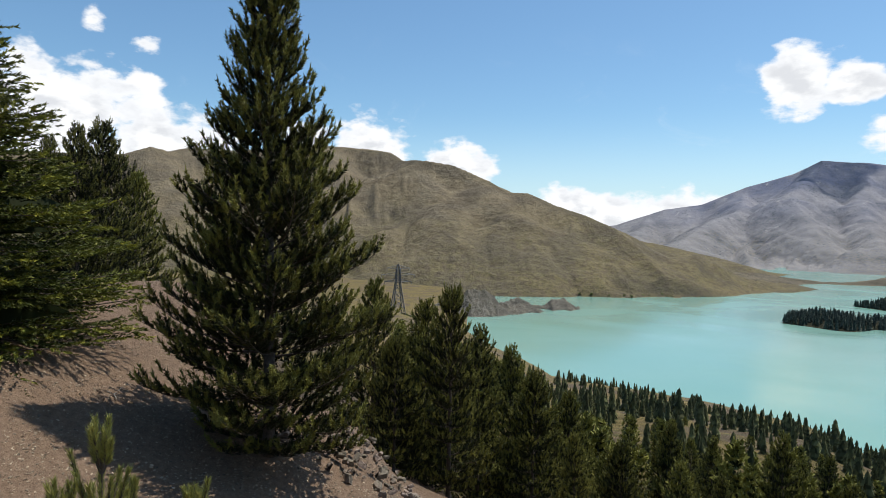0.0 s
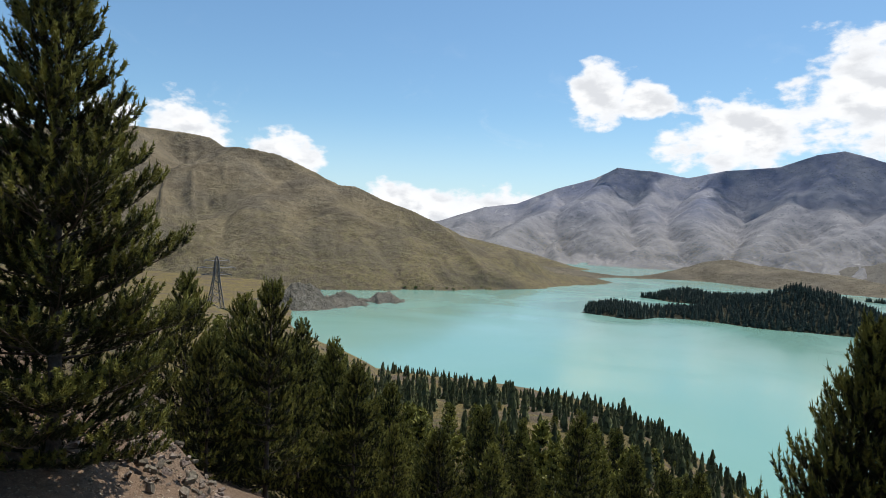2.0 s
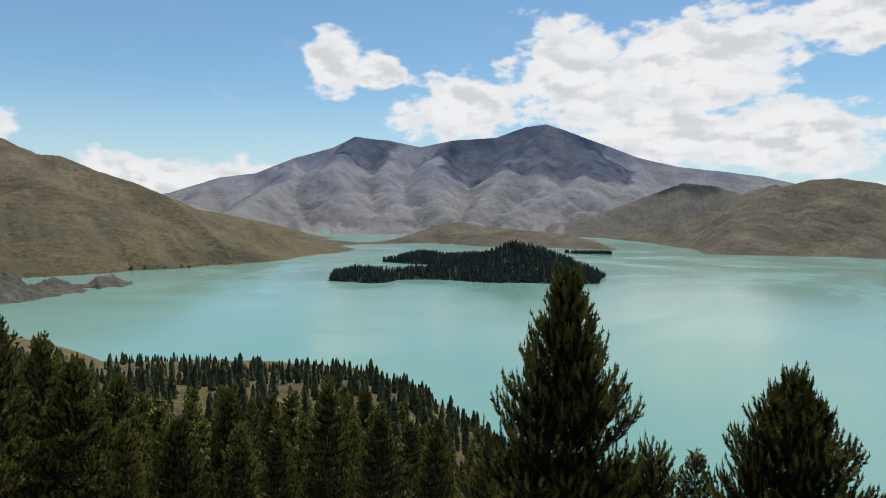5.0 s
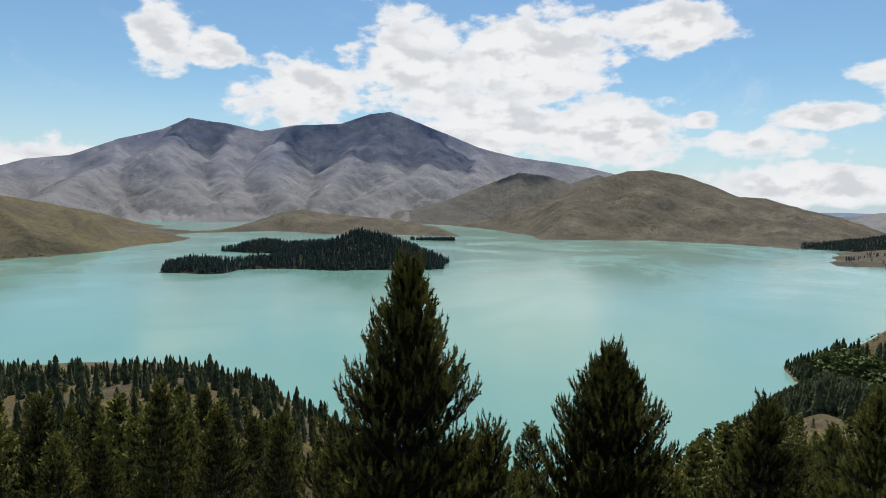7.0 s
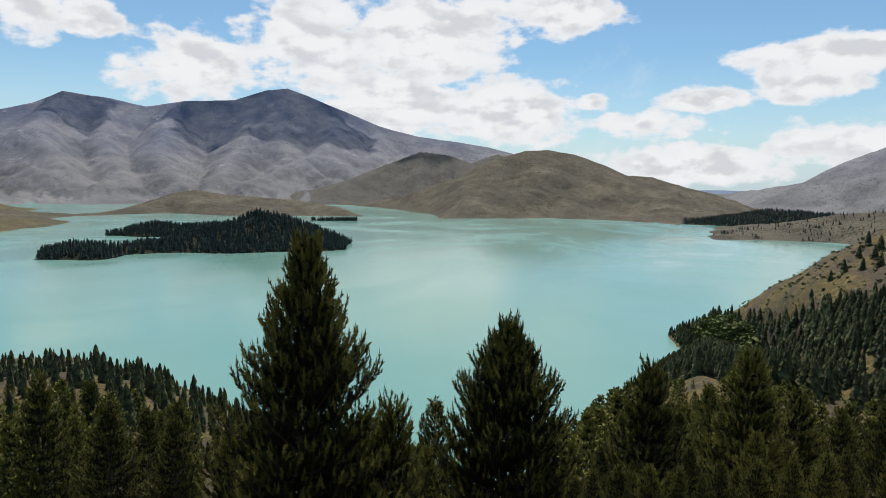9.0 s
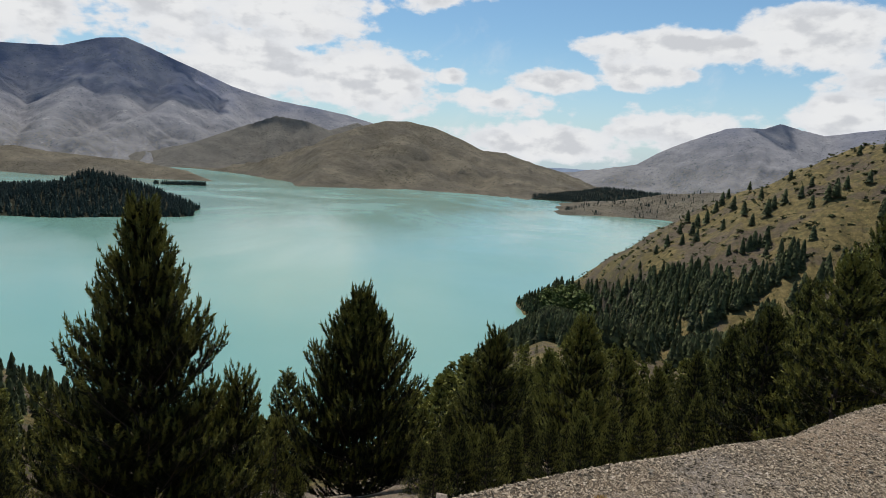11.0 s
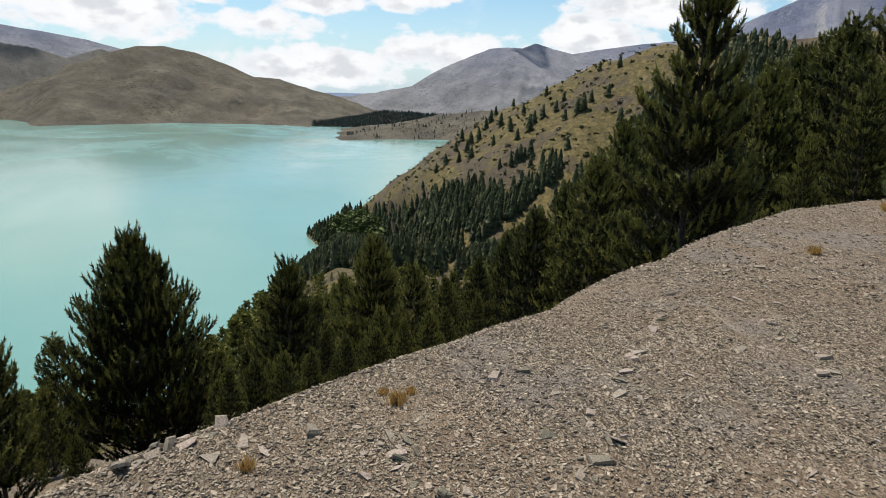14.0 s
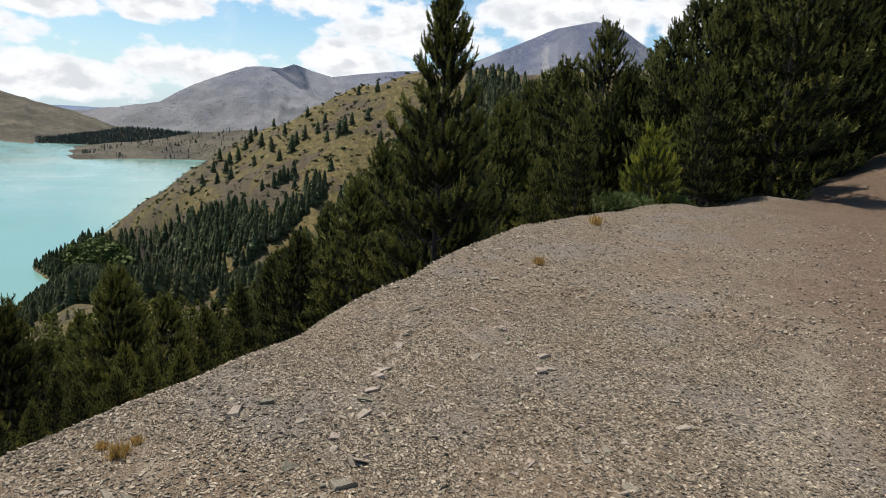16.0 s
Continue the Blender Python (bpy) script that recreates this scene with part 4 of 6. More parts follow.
def pine(rng, H, profile, whorl=0.5, limbs=6, first=0.07, step=0.2, shoot=0.28, needle=(0.10, 0.006, 36), lean=(0.0, 0.0), rise=(-14, 58), twigs=3.2, ragged=0.42, candle=0.6, spread=0.8):
    """A pine with whorls of upswept limbs, side twigs and needle brushes, as arrays. profile: crown radius by depth below the top."""
    depth, reach = [p[0] for p in profile], [p[1] for p in profile]
    k = 10
    tt = np.linspace(0, 1, k)
    trunk = np.stack([lean[0] * tt ** 1.5, lean[1] * tt ** 1.5, H * tt - 0.6 * (tt == 0)], 1)
    tv, tf = tubes(trunk[None], (0.0120 * H * (1 - 0.93 * tt) + 0.006)[None], 8)
    up = np.array([0, 0, 1.0])
    main, thin, thin_r, sb, sa, sl, tones, cb, ca = [], [], [], [], [], [], [], [], []

    def brush(p, d, length, tone, tip):
        sb.append(p)
        sa.append(d)
        sl.append(length)
        tones.append(tone)
        if tip and rng.random() < candle:
            cb.append(p + d * length * 0.9)
            ca.append(unit(d * 0.5 + up))

    h = first * H
    s6 = np.linspace(0, 1, 6)
    while h < H - 0.22:
        f = h / H
        n = limbs + int(rng.integers(0, 2)) - (2 if H - h < 0.8 else 0)
        a0 = rng.random() * 6.28
        for q in range(n):
            a = a0 + 2 * math.pi * q / n + rng.normal() * 0.22
            e = radians(rise[0] + (rise[1] - rise[0]) * f ** 0.85 + rng.normal() * 6)
            curl = 0.30 * (1.15 - f)
            keep = 1 - ragged * rng.random() ** 1.4
            L = 0.4
            for _ in range(5):
                tip_z = h + L * (math.sin(e) + curl)
                L = 0.5 * L + 0.5 * max(0.12, np.interp(max(H - tip_z, 0.0), depth, reach) * keep - 0.10) / max(math.cos(e), 0.35)
            base = np.array([lean[0] * f ** 1.5, lean[1] * f ** 1.5, h + rng.normal() * 0.05])
            bow = 0.12 * rng.normal()
            out = np.array([math.cos(a), math.sin(a), 0.0])
            side = np.array([-math.sin(a), math.cos(a), 0.0])
            path = base + out * (L * math.cos(e) * s6)[:, None] + side * (L * bow * s6 ** 2)[:, None] + up * (L * (math.sin(e) * s6 + curl * s6 ** 2.6))[:, None]
            main.append((path, (0.005 + 0.0105 * L) * (1 - 0.84 * s6)))
            tang = unit(path[-1] - path[-2])
            # pale tones on limb ends, dark inside: crown light and shade in colour
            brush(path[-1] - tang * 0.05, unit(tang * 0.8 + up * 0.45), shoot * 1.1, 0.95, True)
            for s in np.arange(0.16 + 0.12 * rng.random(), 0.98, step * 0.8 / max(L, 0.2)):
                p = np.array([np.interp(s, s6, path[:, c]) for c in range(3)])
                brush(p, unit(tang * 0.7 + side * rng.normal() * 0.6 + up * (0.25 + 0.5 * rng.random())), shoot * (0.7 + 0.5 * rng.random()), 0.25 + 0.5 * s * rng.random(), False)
            m = int(1.5 + twigs * L)
            for j in range(m):
                s = 0.14 + 0.82 * (j + rng.random()) / m
                p = np.array([np.interp(s, s6, path[:, c]) for c in range(3)])
                t = unit(np.array([np.interp(min(s + 0.1, 1), s6, path[:, c]) for c in range(3)]) - p + 1e-6)
                l2 = min(0.95, (0.16 + 0.46 * L * (1.02 - s)) * (0.65 + 0.6 * rng.random()))
                sg = 1.0 if j % 2 else -1.0
                d = unit(t * 0.8 + side * sg * (0.55 + 0.4 * rng.random()) + up * (0.05 + 0.30 * rng.random()))
                end = p + d * l2 + up * 0.16 * l2
                thin.append(np.stack([p, p + d * l2 * 0.5 + up * 0.02 * l2, end]))
                thin_r.append([0.0035 + 0.006 * l2, 0.003 + 0.004 * l2, 0.003])
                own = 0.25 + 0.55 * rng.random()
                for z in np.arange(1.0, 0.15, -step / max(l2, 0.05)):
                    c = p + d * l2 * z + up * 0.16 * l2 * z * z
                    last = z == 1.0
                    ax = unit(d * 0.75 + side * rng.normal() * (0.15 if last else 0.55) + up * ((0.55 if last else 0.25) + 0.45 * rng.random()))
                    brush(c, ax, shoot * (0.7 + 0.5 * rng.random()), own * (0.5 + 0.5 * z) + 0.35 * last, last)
        h += whorl * (0.8 + 0.4 * rng.random()) * min(1.0, 0.45 + 0.22 * (H - h))
    top = np.array([lean[0], lean[1], H - 0.40])
    brush(top, up, 0.36, 0.8, True)
    B, A, Ln = np.array(sb), np.array(sa), np.array(sl)
    nv, nf = needles(rng, B, A, Ln, needle[2], needle[0], needle[1], spread)
    tone = np.repeat(np.array(tones), needle[2] * 3)
    if cb:
        # pale upright candles of new growth
        qv, qf = needles(rng, np.array(cb), np.array(ca), np.full(len(cb), 0.05), 4, 0.13, max(0.006, needle[1] * 0.9), 0.10)
        nf = np.vstack([nf, qf + len(nv)])
        nv = np.vstack([nv, qv])
        tone = np.append(tone, np.full(len(qv), 1.0))
    return (tv, tf), main, (np.array(thin), np.array(thin_r)), (nv, nf, tone)


def toned(me, tone):
    me.attributes.new("tone", "FLOAT", "POINT").data.foreach_set("value", np.asarray(tone, np.float32))
    return me


def tree_from(parts, name, label, category, foliage, m, group=""):
    (tv, tf), (bv, bf), (nv, nf, tone) = parts
    root = tagged(new(name), label, category, group)
    solid("trunk", mesh_from("trunk", tv, tf), M_BARK, root)
    solid("branchwork", mesh_from("branchwork", bv, bf), M_BARK, root, kind="stuff")
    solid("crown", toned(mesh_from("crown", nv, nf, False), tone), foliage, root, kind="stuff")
    root.matrix_basis = m
    return root


def pine_from(parts, label, foliage, m, name="pine_tree", category="pine tree", group="", single=True):
    """A pine as an object: its limbs are parts of their own where they can be told apart."""
    (tv, tf), main, (tw, tr), (nv, nf, tone) = parts
    root = tagged(new(name), label, category, group)
    solid("trunk", mesh_from("trunk", tv, tf), M_BARK, root)
    if single:
        for path, rad in main:
            solid("limb", mesh_from("limb", *tubes(path[None], rad[None], 5)), M_BARK, root)
        bv, bf = tubes(tw, tr, 3)
    else:
        bv, bf = tubes(np.array([p for p, r in main])[:, ::2], np.array([r for p, r in main])[:, ::2], 3)
    solid("branchwork", mesh_from("branchwork", bv, bf), M_BARK, root, kind="stuff")
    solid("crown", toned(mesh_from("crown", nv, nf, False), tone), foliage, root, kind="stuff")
    root.matrix_basis = m
    return root


def plant(az, r, sink=0.15):
    p = polar(az, r)
    return Vector((p.x, p.y, ground_z(p.x, p.y) - sink))


def hero(seed, az, r, top_el, R, label, name="fir_tree", category="fir tree", foliage=None, **kw):
    """A fir of its own: its height follows from the bearing height of its top."""
    p = plant(az, r)
    H = 1.6 + r * math.tan(radians(top_el)) - p.z
    return tree_from(conifer(np.random.default_rng(seed), H, R, **kw), name, label, category, foliage, Matrix.Translation(p))


def hero_pine(seed, az, r, top_el, profile, label, foliage=None, name="pine_tree", category="pine tree", **kw):
    """A pine of its own: its height follows from the bearing height of its top."""
    p = plant(az, r)
    H = 1.6 + r * math.tan(radians(top_el)) - p.z
    return pine_from(pine(np.random.default_rng(seed), H, profile, **kw), label, foliage or M_NEEDLE, Matrix.Translation(p), name, category)


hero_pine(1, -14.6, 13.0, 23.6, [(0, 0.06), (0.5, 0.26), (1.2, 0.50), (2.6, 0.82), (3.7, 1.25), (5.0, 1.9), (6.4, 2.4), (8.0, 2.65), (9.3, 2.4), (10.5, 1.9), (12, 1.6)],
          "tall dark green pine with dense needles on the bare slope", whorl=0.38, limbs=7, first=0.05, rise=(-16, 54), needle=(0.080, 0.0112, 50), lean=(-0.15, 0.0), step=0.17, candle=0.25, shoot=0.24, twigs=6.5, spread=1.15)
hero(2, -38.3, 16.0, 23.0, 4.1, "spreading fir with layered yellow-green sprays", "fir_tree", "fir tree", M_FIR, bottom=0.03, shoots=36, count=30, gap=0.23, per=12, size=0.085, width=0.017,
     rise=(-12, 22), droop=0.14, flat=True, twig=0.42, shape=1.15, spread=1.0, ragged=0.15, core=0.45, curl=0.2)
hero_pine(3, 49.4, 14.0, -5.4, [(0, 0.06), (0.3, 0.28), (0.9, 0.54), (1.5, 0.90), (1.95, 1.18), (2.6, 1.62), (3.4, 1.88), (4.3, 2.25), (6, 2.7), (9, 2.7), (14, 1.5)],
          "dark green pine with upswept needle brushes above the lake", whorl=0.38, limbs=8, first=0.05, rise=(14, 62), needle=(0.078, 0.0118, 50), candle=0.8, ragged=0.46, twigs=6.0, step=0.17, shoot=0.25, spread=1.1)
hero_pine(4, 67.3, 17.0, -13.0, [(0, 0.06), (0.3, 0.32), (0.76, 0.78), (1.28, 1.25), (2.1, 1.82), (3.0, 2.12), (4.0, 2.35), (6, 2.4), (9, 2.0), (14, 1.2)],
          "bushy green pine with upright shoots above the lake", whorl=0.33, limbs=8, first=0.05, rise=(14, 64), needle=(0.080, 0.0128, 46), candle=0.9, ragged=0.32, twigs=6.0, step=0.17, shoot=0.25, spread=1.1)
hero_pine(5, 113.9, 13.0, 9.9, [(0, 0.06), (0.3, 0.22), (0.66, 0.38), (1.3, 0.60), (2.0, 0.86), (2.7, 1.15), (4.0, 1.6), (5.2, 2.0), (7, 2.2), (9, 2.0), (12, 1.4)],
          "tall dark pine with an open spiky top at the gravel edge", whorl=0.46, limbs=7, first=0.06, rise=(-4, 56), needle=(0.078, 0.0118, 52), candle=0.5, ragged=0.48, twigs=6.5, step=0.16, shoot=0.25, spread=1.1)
SLOPE_PINE = [(0, 0.08), (0.4, 0.45), (1.0, 0.8), (2.0, 1.25), (3.2, 1.6), (5, 1.9), (9, 1.9), (14, 1.2)]
hero_pine(6, 79.7, 20.0, -16.0, SLOPE_PINE, "dark pine on the slope below the pad", whorl=0.42, needle=(0.090, 0.0150, 36), ragged=0.42, limbs=7, twigs=5.5, spread=1.1)
hero_pine(7, 87.4, 23.0, -13.8, SLOPE_PINE, "green pine on the slope below the pad", whorl=0.42, needle=(0.090, 0.0160, 36), ragged=0.42, limbs=7, twigs=5.5, spread=1.1)
hero_pine(8, 0.9, 25.0, -5.1, SLOPE_PINE, "slender dark pine on the slope below the track", whorl=0.55, needle=(0.092, 0.0170, 34), ragged=0.5, limbs=7, twigs=5.0, spread=1.1)
hero_pine(9, 56.8, 14.5, -19.6, [(0, 0.1), (0.3, 0.3), (0.8, 0.55), (1.6, 0.8), (4, 1.0), (9, 1.0)], "young dark pine crowding the larger one above the lake", whorl=0.36, needle=(0.078, 0.0118, 48), candle=0.9, twigs=5, spread=1.1)

# pines of the middle ground: six builds, planted many times
KINDS = []
for k, (H, wide, ragged) in enumerate([(8.5, 1.2, 0.5), (7.5, 1.3, 0.4), (9.5, 1.15, 0.55), (6.5, 1.25, 0.4), (8.0, 1.4, 0.5), (9.0, 1.0, 0.6)]):
    KINDS.append((H, pine(np.random.default_rng(100 + k), H, [(d, R * wide) for d, R in [(0, 0.08), (0.4, 0.36), (1.2, 0.72), (2.4, 1.15), (4, 1.65), (6, 2.1), (8, 2.1), (9.5, 1.5)]],
                          whorl=0.50, limbs=7, first=0.05, step=0.24, shoot=0.28, needle=(0.105, 0.0220, 22), rise=(-12, 54), twigs=4.2, ragged=ragged, candle=0.5, spread=1.1)))
NEAR_KINDS = len(KINDS)
FIRST = {}
place_rng = random.Random(5)


def pine_copy(kind, az, r, H, label="dark green pine in the wood below the track", group="pines of the near wood"):
    h0, parts = KINDS[kind]
    m = Matrix.Translation(plant(az, r)) @ Matrix.Rotation(place_rng.random() * 6.28, 4, "Z") @ Matrix.Scale(H / h0, 4)
    if kind not in FIRST:
        FIRST[kind] = pine_from(parts, label, M_NEEDLE, m, group=group, single=False)
        return FIRST[kind]
    ob = copy_thing(FIRST[kind], Matrix.Identity(4))
    ob.matrix_basis = m
    return ob


def below_strip(az):
    """Bearing height under which the tree tops stay, so that the dry spur shows beyond them."""
    if az < 60:
        return float(np.interp(az, [1, 4, 8, 14, 28, 33, 37, 40, 42, 46], [40, -7, -12, -14.8, -15.4, -16.2, -17.4, -19.6, -21.5, -20]))
    return float(np.interp(az, [78, 80, 83, 86.2, 87.5, 92.5, 93.5, 98.5, 104.3, 107, 109], [0, -17.0, -16.0, -15.5, -15, -15.8, -17.4, -13.9, -8.4, -3, 20]))


# bearing, distance, bearing height of the top
for k, (az, r, el) in enumerate([(-29.6, 33, 7.2), (-27.9, 35, 7.9), (-31.5, 36, 6.5), (-25.5, 40, 4.0), (-1.4, 28, -6.7), (3.5, 30, -8.4), (6.3, 34, -10.5), (8.4, 30, -11.4), (11.5, 40, -12.3),
        (-4.0, 24, -9.5), (-6.0, 30, -5.0), (20, 36, -15.5), (28.4, 38, -14.8), (33, 34, -18), (24, 30, -19), (16, 30, -17.5), (38, 30, -20), (12, 26, -17), (42.5, 24, -20), (46, 20, -22.5),
        (53.5, 19, -22), (60, 20, -23.5), (71.5, 22, -24), (75.9, 21, -22.5), (77.5, 28, -20), (82, 30, -18.5), (85, 34, -17.5), (91, 27, -16), (94, 30, -13.5), (97, 28, -12), (99.5, 32, -9),
        (102, 26, -9.5), (104.5, 30, -6), (107, 24, -6), (109, 32, -3), (111, 36, -1), (117, 22, -1), (119.5, 28, 2), (121.5, 34, 3.5), (124.3, 30, 5.0), (127.4, 27, 7.9),
        (122.5, 20, -3), (126, 22, 1), (129.5, 26, 5.0), (132.6, 24, 8.6), (134.5, 27, 10.5), (136.5, 23, 11), (138.7, 25, 15.5), (141, 22, 15.5), (143, 29, 16), (145.5, 33, 16), (148, 36, 16), (150.5, 34, 16),
        (153, 36, 12), (156, 34, 12), (74.2, 34, -25.6), (76.4, 42, -24), (75.2, 60, -24.8), (73.0, 45, -26), (74.6, 90, -24.9), (73.6, 130, -25.6), (73.5, 13, -28), (76, 10.5, -28), (78.2, 11.5, -26.5), (81.5, 12, -25.5), (84, 13, -24), (86.5, 12, -23.5), (89, 13, -21.5), (91.5, 12.5, -21), (62, 14, -29), (94, 13, -19.5), (97, 12.5, -18), (83, 16, -21.5), (88, 17, -19.5), (74.8, 8.5, -30), (77, 9, -29), (79.5, 9, -28), (82, 9.5, -27), (85, 9.5, -26), (87.8, 10, -25), (90.3, 10, -24), (92.6, 10.5, -22), (136, 20, 5), (140, 30, 15), (142, 33, 16), (146.8, 38, 16), (137.5, 27, 13.5), (144, 38, 15), (149, 42, 11)]):
    p = plant(az, r)
    el = min(el, below_strip(az))
    pine_copy(k % NEAR_KINDS, az, r, max(1.3, 1.6 + r * math.tan(radians(el)) - p.z))


# ---- woods farther off ----
SLIM_FORM = [(0, 0.1), (0.5, 0.45), (1.5, 1.0), (3, 1.65), (5, 2.2), (7, 2.4), (9, 1.9)]


def slim_kind(seed, H, wide, step=0.32, needle=(0.17, 0.034, 12), twigs=3.2, whorl=0.55, limbs=6):
    return H, pine(np.random.default_rng(seed), H, [(d, R * wide) for d, R in SLIM_FORM], whorl=whorl, limbs=limbs, first=0.05, step=step, shoot=0.34, needle=needle, rise=(-10, 54), twigs=twigs, ragged=0.45, candle=0.3, spread=1.1)


KINDS += [slim_kind(201, 8.0, 1.0), slim_kind(202, 9.0, 1.05), slim_kind(203, 7.0, 1.0), slim_kind(204, 8.5, 0.85)]
spread = np.random.default_rng(77)


def scatter_wood(span, reach, gap, keep, limit):
    """Planting places, one to each cell of a jittered grid in a sector of the plan."""
    out = []
    lim = reach[1]
    cells = np.arange(-lim, lim, gap)
    for cx in cells:
        for cy in cells:
            x, y = cx + gap * spread.random(), cy + gap * spread.random()
            az, r = math.degrees(math.atan2(x, y)), math.hypot(x, y)
            if span[0] < az < span[1] and reach[0] < r < reach[1] and keep(az, r):
                out.append((az, r))
    spread.shuffle(out)
    return out[:limit]


def patchy(az, r, scale, level, seed):
    p = polar(az, r)
    return float(fbm(np.array([p.x / scale]), np.array([p.y / scale]), 3, seed)[0]) > level


near_wood = scatter_wood((-6, 62), (30, 78), 3.6, lambda a, r: r > 34 or a < 42, 95)
for n, (az, r) in enumerate(near_wood):
    room = 1.6 + r * math.tan(radians(below_strip(az) - 7.0 * spread.random() ** 1.6)) - plant(az, r).z
    pine_copy(NEAR_KINDS + n % 4, az, r, min(5.5 + 4.0 * spread.random(), max(2.2, room)), "dark pine in the dense wood on the slope", "pines of the slope wood")
side_wood = scatter_wood((78, 113), (34, 66), 3.9, lambda a, r: True, 65)
for n, (az, r) in enumerate(side_wood):
    room = 1.6 + r * math.tan(radians(below_strip(az) - 7.0 * spread.random() ** 1.6)) - plant(az, r).z
    pine_copy(NEAR_KINDS + n % 4, az, r, min(5.5 + 3.5 * spread.random(), max(2.2, room)), "dark pine in the dense wood on the slope", "pines of the slope wood")
back_wood = scatter_wood((118, 142), (26, 60), 4.2, lambda a, r: r > 26 + 0.2 * (150 - a), 30)
for n, (az, r) in enumerate(back_wood):
    pine_copy(NEAR_KINDS + n % 4, az, r, 6.0 + 4.0 * spread.random(), "tall pine in the wood behind the gravel pad", "pines of the slope wood")


def small_conifer(rng, tiers=6, sides=8):
    """A far conifer, one metre high: tiers of separate ragged boughs round a stem."""
    V, F = [], []
    for k in range(tiers):
        z0 = 0.05 + 0.86 * (k + 0.3 * rng.random()) / tiers
        rad = 0.225 * (1 - z0) ** 0.82 + 0.012
        a0 = rng.random() * 6.28
        for s in range(sides):
            a = a0 + 2 * math.pi * (s + 0.5 * rng.random()) / sides
            q = rad * (0.72 + 0.5 * rng.random())
            w = q * (0.40 + 0.25 * rng.random())
            c, n = math.cos(a), math.sin(a)
            lift = 0.01 + 0.06 * z0 + 0.03 * rng.random()
            b = len(V)
            V += [(0.06 * q * c, 0.06 * q * n, min(0.97, z0 + 0.24)), (0.58 * q * c - w * n, 0.58 * q * n + w * c, z0 + 0.035 + 0.025 * rng.normal()), (q * c, q * n, z0 + lift - 0.045),
                  (0.58 * q * c + w * n, 0.58 * q * n - w * c, z0 + 0.035 + 0.025 * rng.normal())]
            F += [(b, b + 1, b + 2), (b, b + 2, b + 3)]
    b = len(V)
    V += [(0.028, 0, 0.80), (-0.014, 0.024, 0.80), (-0.014, -0.024, 0.80), (0, 0, 1.0)]
    F += [(b, b + 1, b + 3), (b + 1, b + 2, b + 3), (b + 2, b, b + 3)]
    return np.array(V), np.array(F)


def bush_clump(rng, n=70, leaf=1.25, mid=0.5, wide=0.22):
    """A broadleaf crown, one metre high, of many small leaf sprays."""
    c = np.clip(rng.normal(size=(n, 3)), -1.7, 1.7) * [wide, wide, 0.4 * mid] + [0, 0, mid]
    V, F = [], []
    for p in c:
        for q in range(5):
            d = unit(rng.normal(size=3)) * 0.13 * leaf
            e = unit(rng.normal(size=3)) * 0.09 * leaf
            b = len(V)
            V += [p - e, p + e, p + d]
            F.append((b, b + 1, b + 2))
    return np.array(V), np.array(F)


def stuff_wood(name, places, sizes, mat, label, category, builds, height=None, girth=(0.8, 1.25), seed=1):
    """Many far trees in one object: places (n, 3), sizes in metres."""
    rng = np.random.default_rng(seed)
    VV, FF, TT, base = [], [], [], 0
    for p, h in zip(places, sizes):
        build = builds[int(rng.integers(len(builds)))]
        V, F = build[:2]
        TT.append(build[2] + 0.3 * (rng.random() - 0.5) if len(build) > 2 else np.zeros(len(V)))
        a = rng.random() * 6.28
        g = h * (girth[0] + (girth[1] - girth[0]) * rng.random())
        c, s = math.cos(a), math.sin(a)
        VV.append(np.stack([p[0] + g * (V[:, 0] * c - V[:, 1] * s), p[1] + g * (V[:, 0] * s + V[:, 1] * c), p[2] - 0.3 + h * V[:, 2]], 1))
        FF.append(F + base)
        base += len(V)
    me = toned(mesh_from(name, np.vstack(VV), np.vstack(FF), False), np.concatenate(TT))
    return solid(name, me, mat, None, label, category, "", "stuff")


FAR_FULL = [small_conifer(np.random.default_rng(300 + k), 9, 7) for k in range(6)]
FAR_LITE = [small_conifer(np.random.default_rng(320 + k), 5, 5) for k in range(6)]
BUSH = [bush_clump(np.random.default_rng(340 + k)) for k in range(4)]
LOW_BUSH = [bush_clump(np.random.default_rng(350 + k), 12, 1.7, 0.30, 0.17) for k in range(4)]


def sector(n, span, reach, seed):
    rng = np.random.default_rng(seed)
    az = span[0] + (span[1] - span[0]) * rng.random(n)
    r = np.sqrt(reach[0] ** 2 + (reach[1] ** 2 - reach[0] ** 2) * rng.random(n))
    return az, r, r * np.sin(np.radians(az)), r * np.cos(np.radians(az)), rng


# the rest of the near woods, too many to count
fill = scatter_wood((-4, 60), (46, 130), 4.0, lambda a, r: r < 130, 240) + scatter_wood((71, 114), (60, 150), 4.2, lambda a, r: True, 200)
fill += scatter_wood((113, 152), (38, 110), 5.0, lambda a, r: True, 80)
fx = [polar(a, r) for a, r in fill]
fz = ground_height(np.array([p.x for p in fx]), np.array([p.y for p in fx]))
SLIM = []
for k in range(4):
    V, F, tone = slim_kind(210 + k, 8.0, 1.0, 1.2, (0.40, 0.15, 4), 1.4, 0.8, 5)[1][3]
    SLIM.append((V / 8.0, F, tone))
stuff_wood("slope_wood", [(p.x, p.y, z) for p, z in zip(fx, fz)], [min(5.5 + 4 * spread.random(), max(2.0, 1.6 + r * math.tan(radians(below_strip(a) - 6.0 * spread.random() ** 1.6)) - z)) for (a, r), z in zip(fill, fz)], M_NEEDLE, "dense dark pine wood filling the slope below", "forest", SLIM, girth=(0.85, 1.2), seed=12)

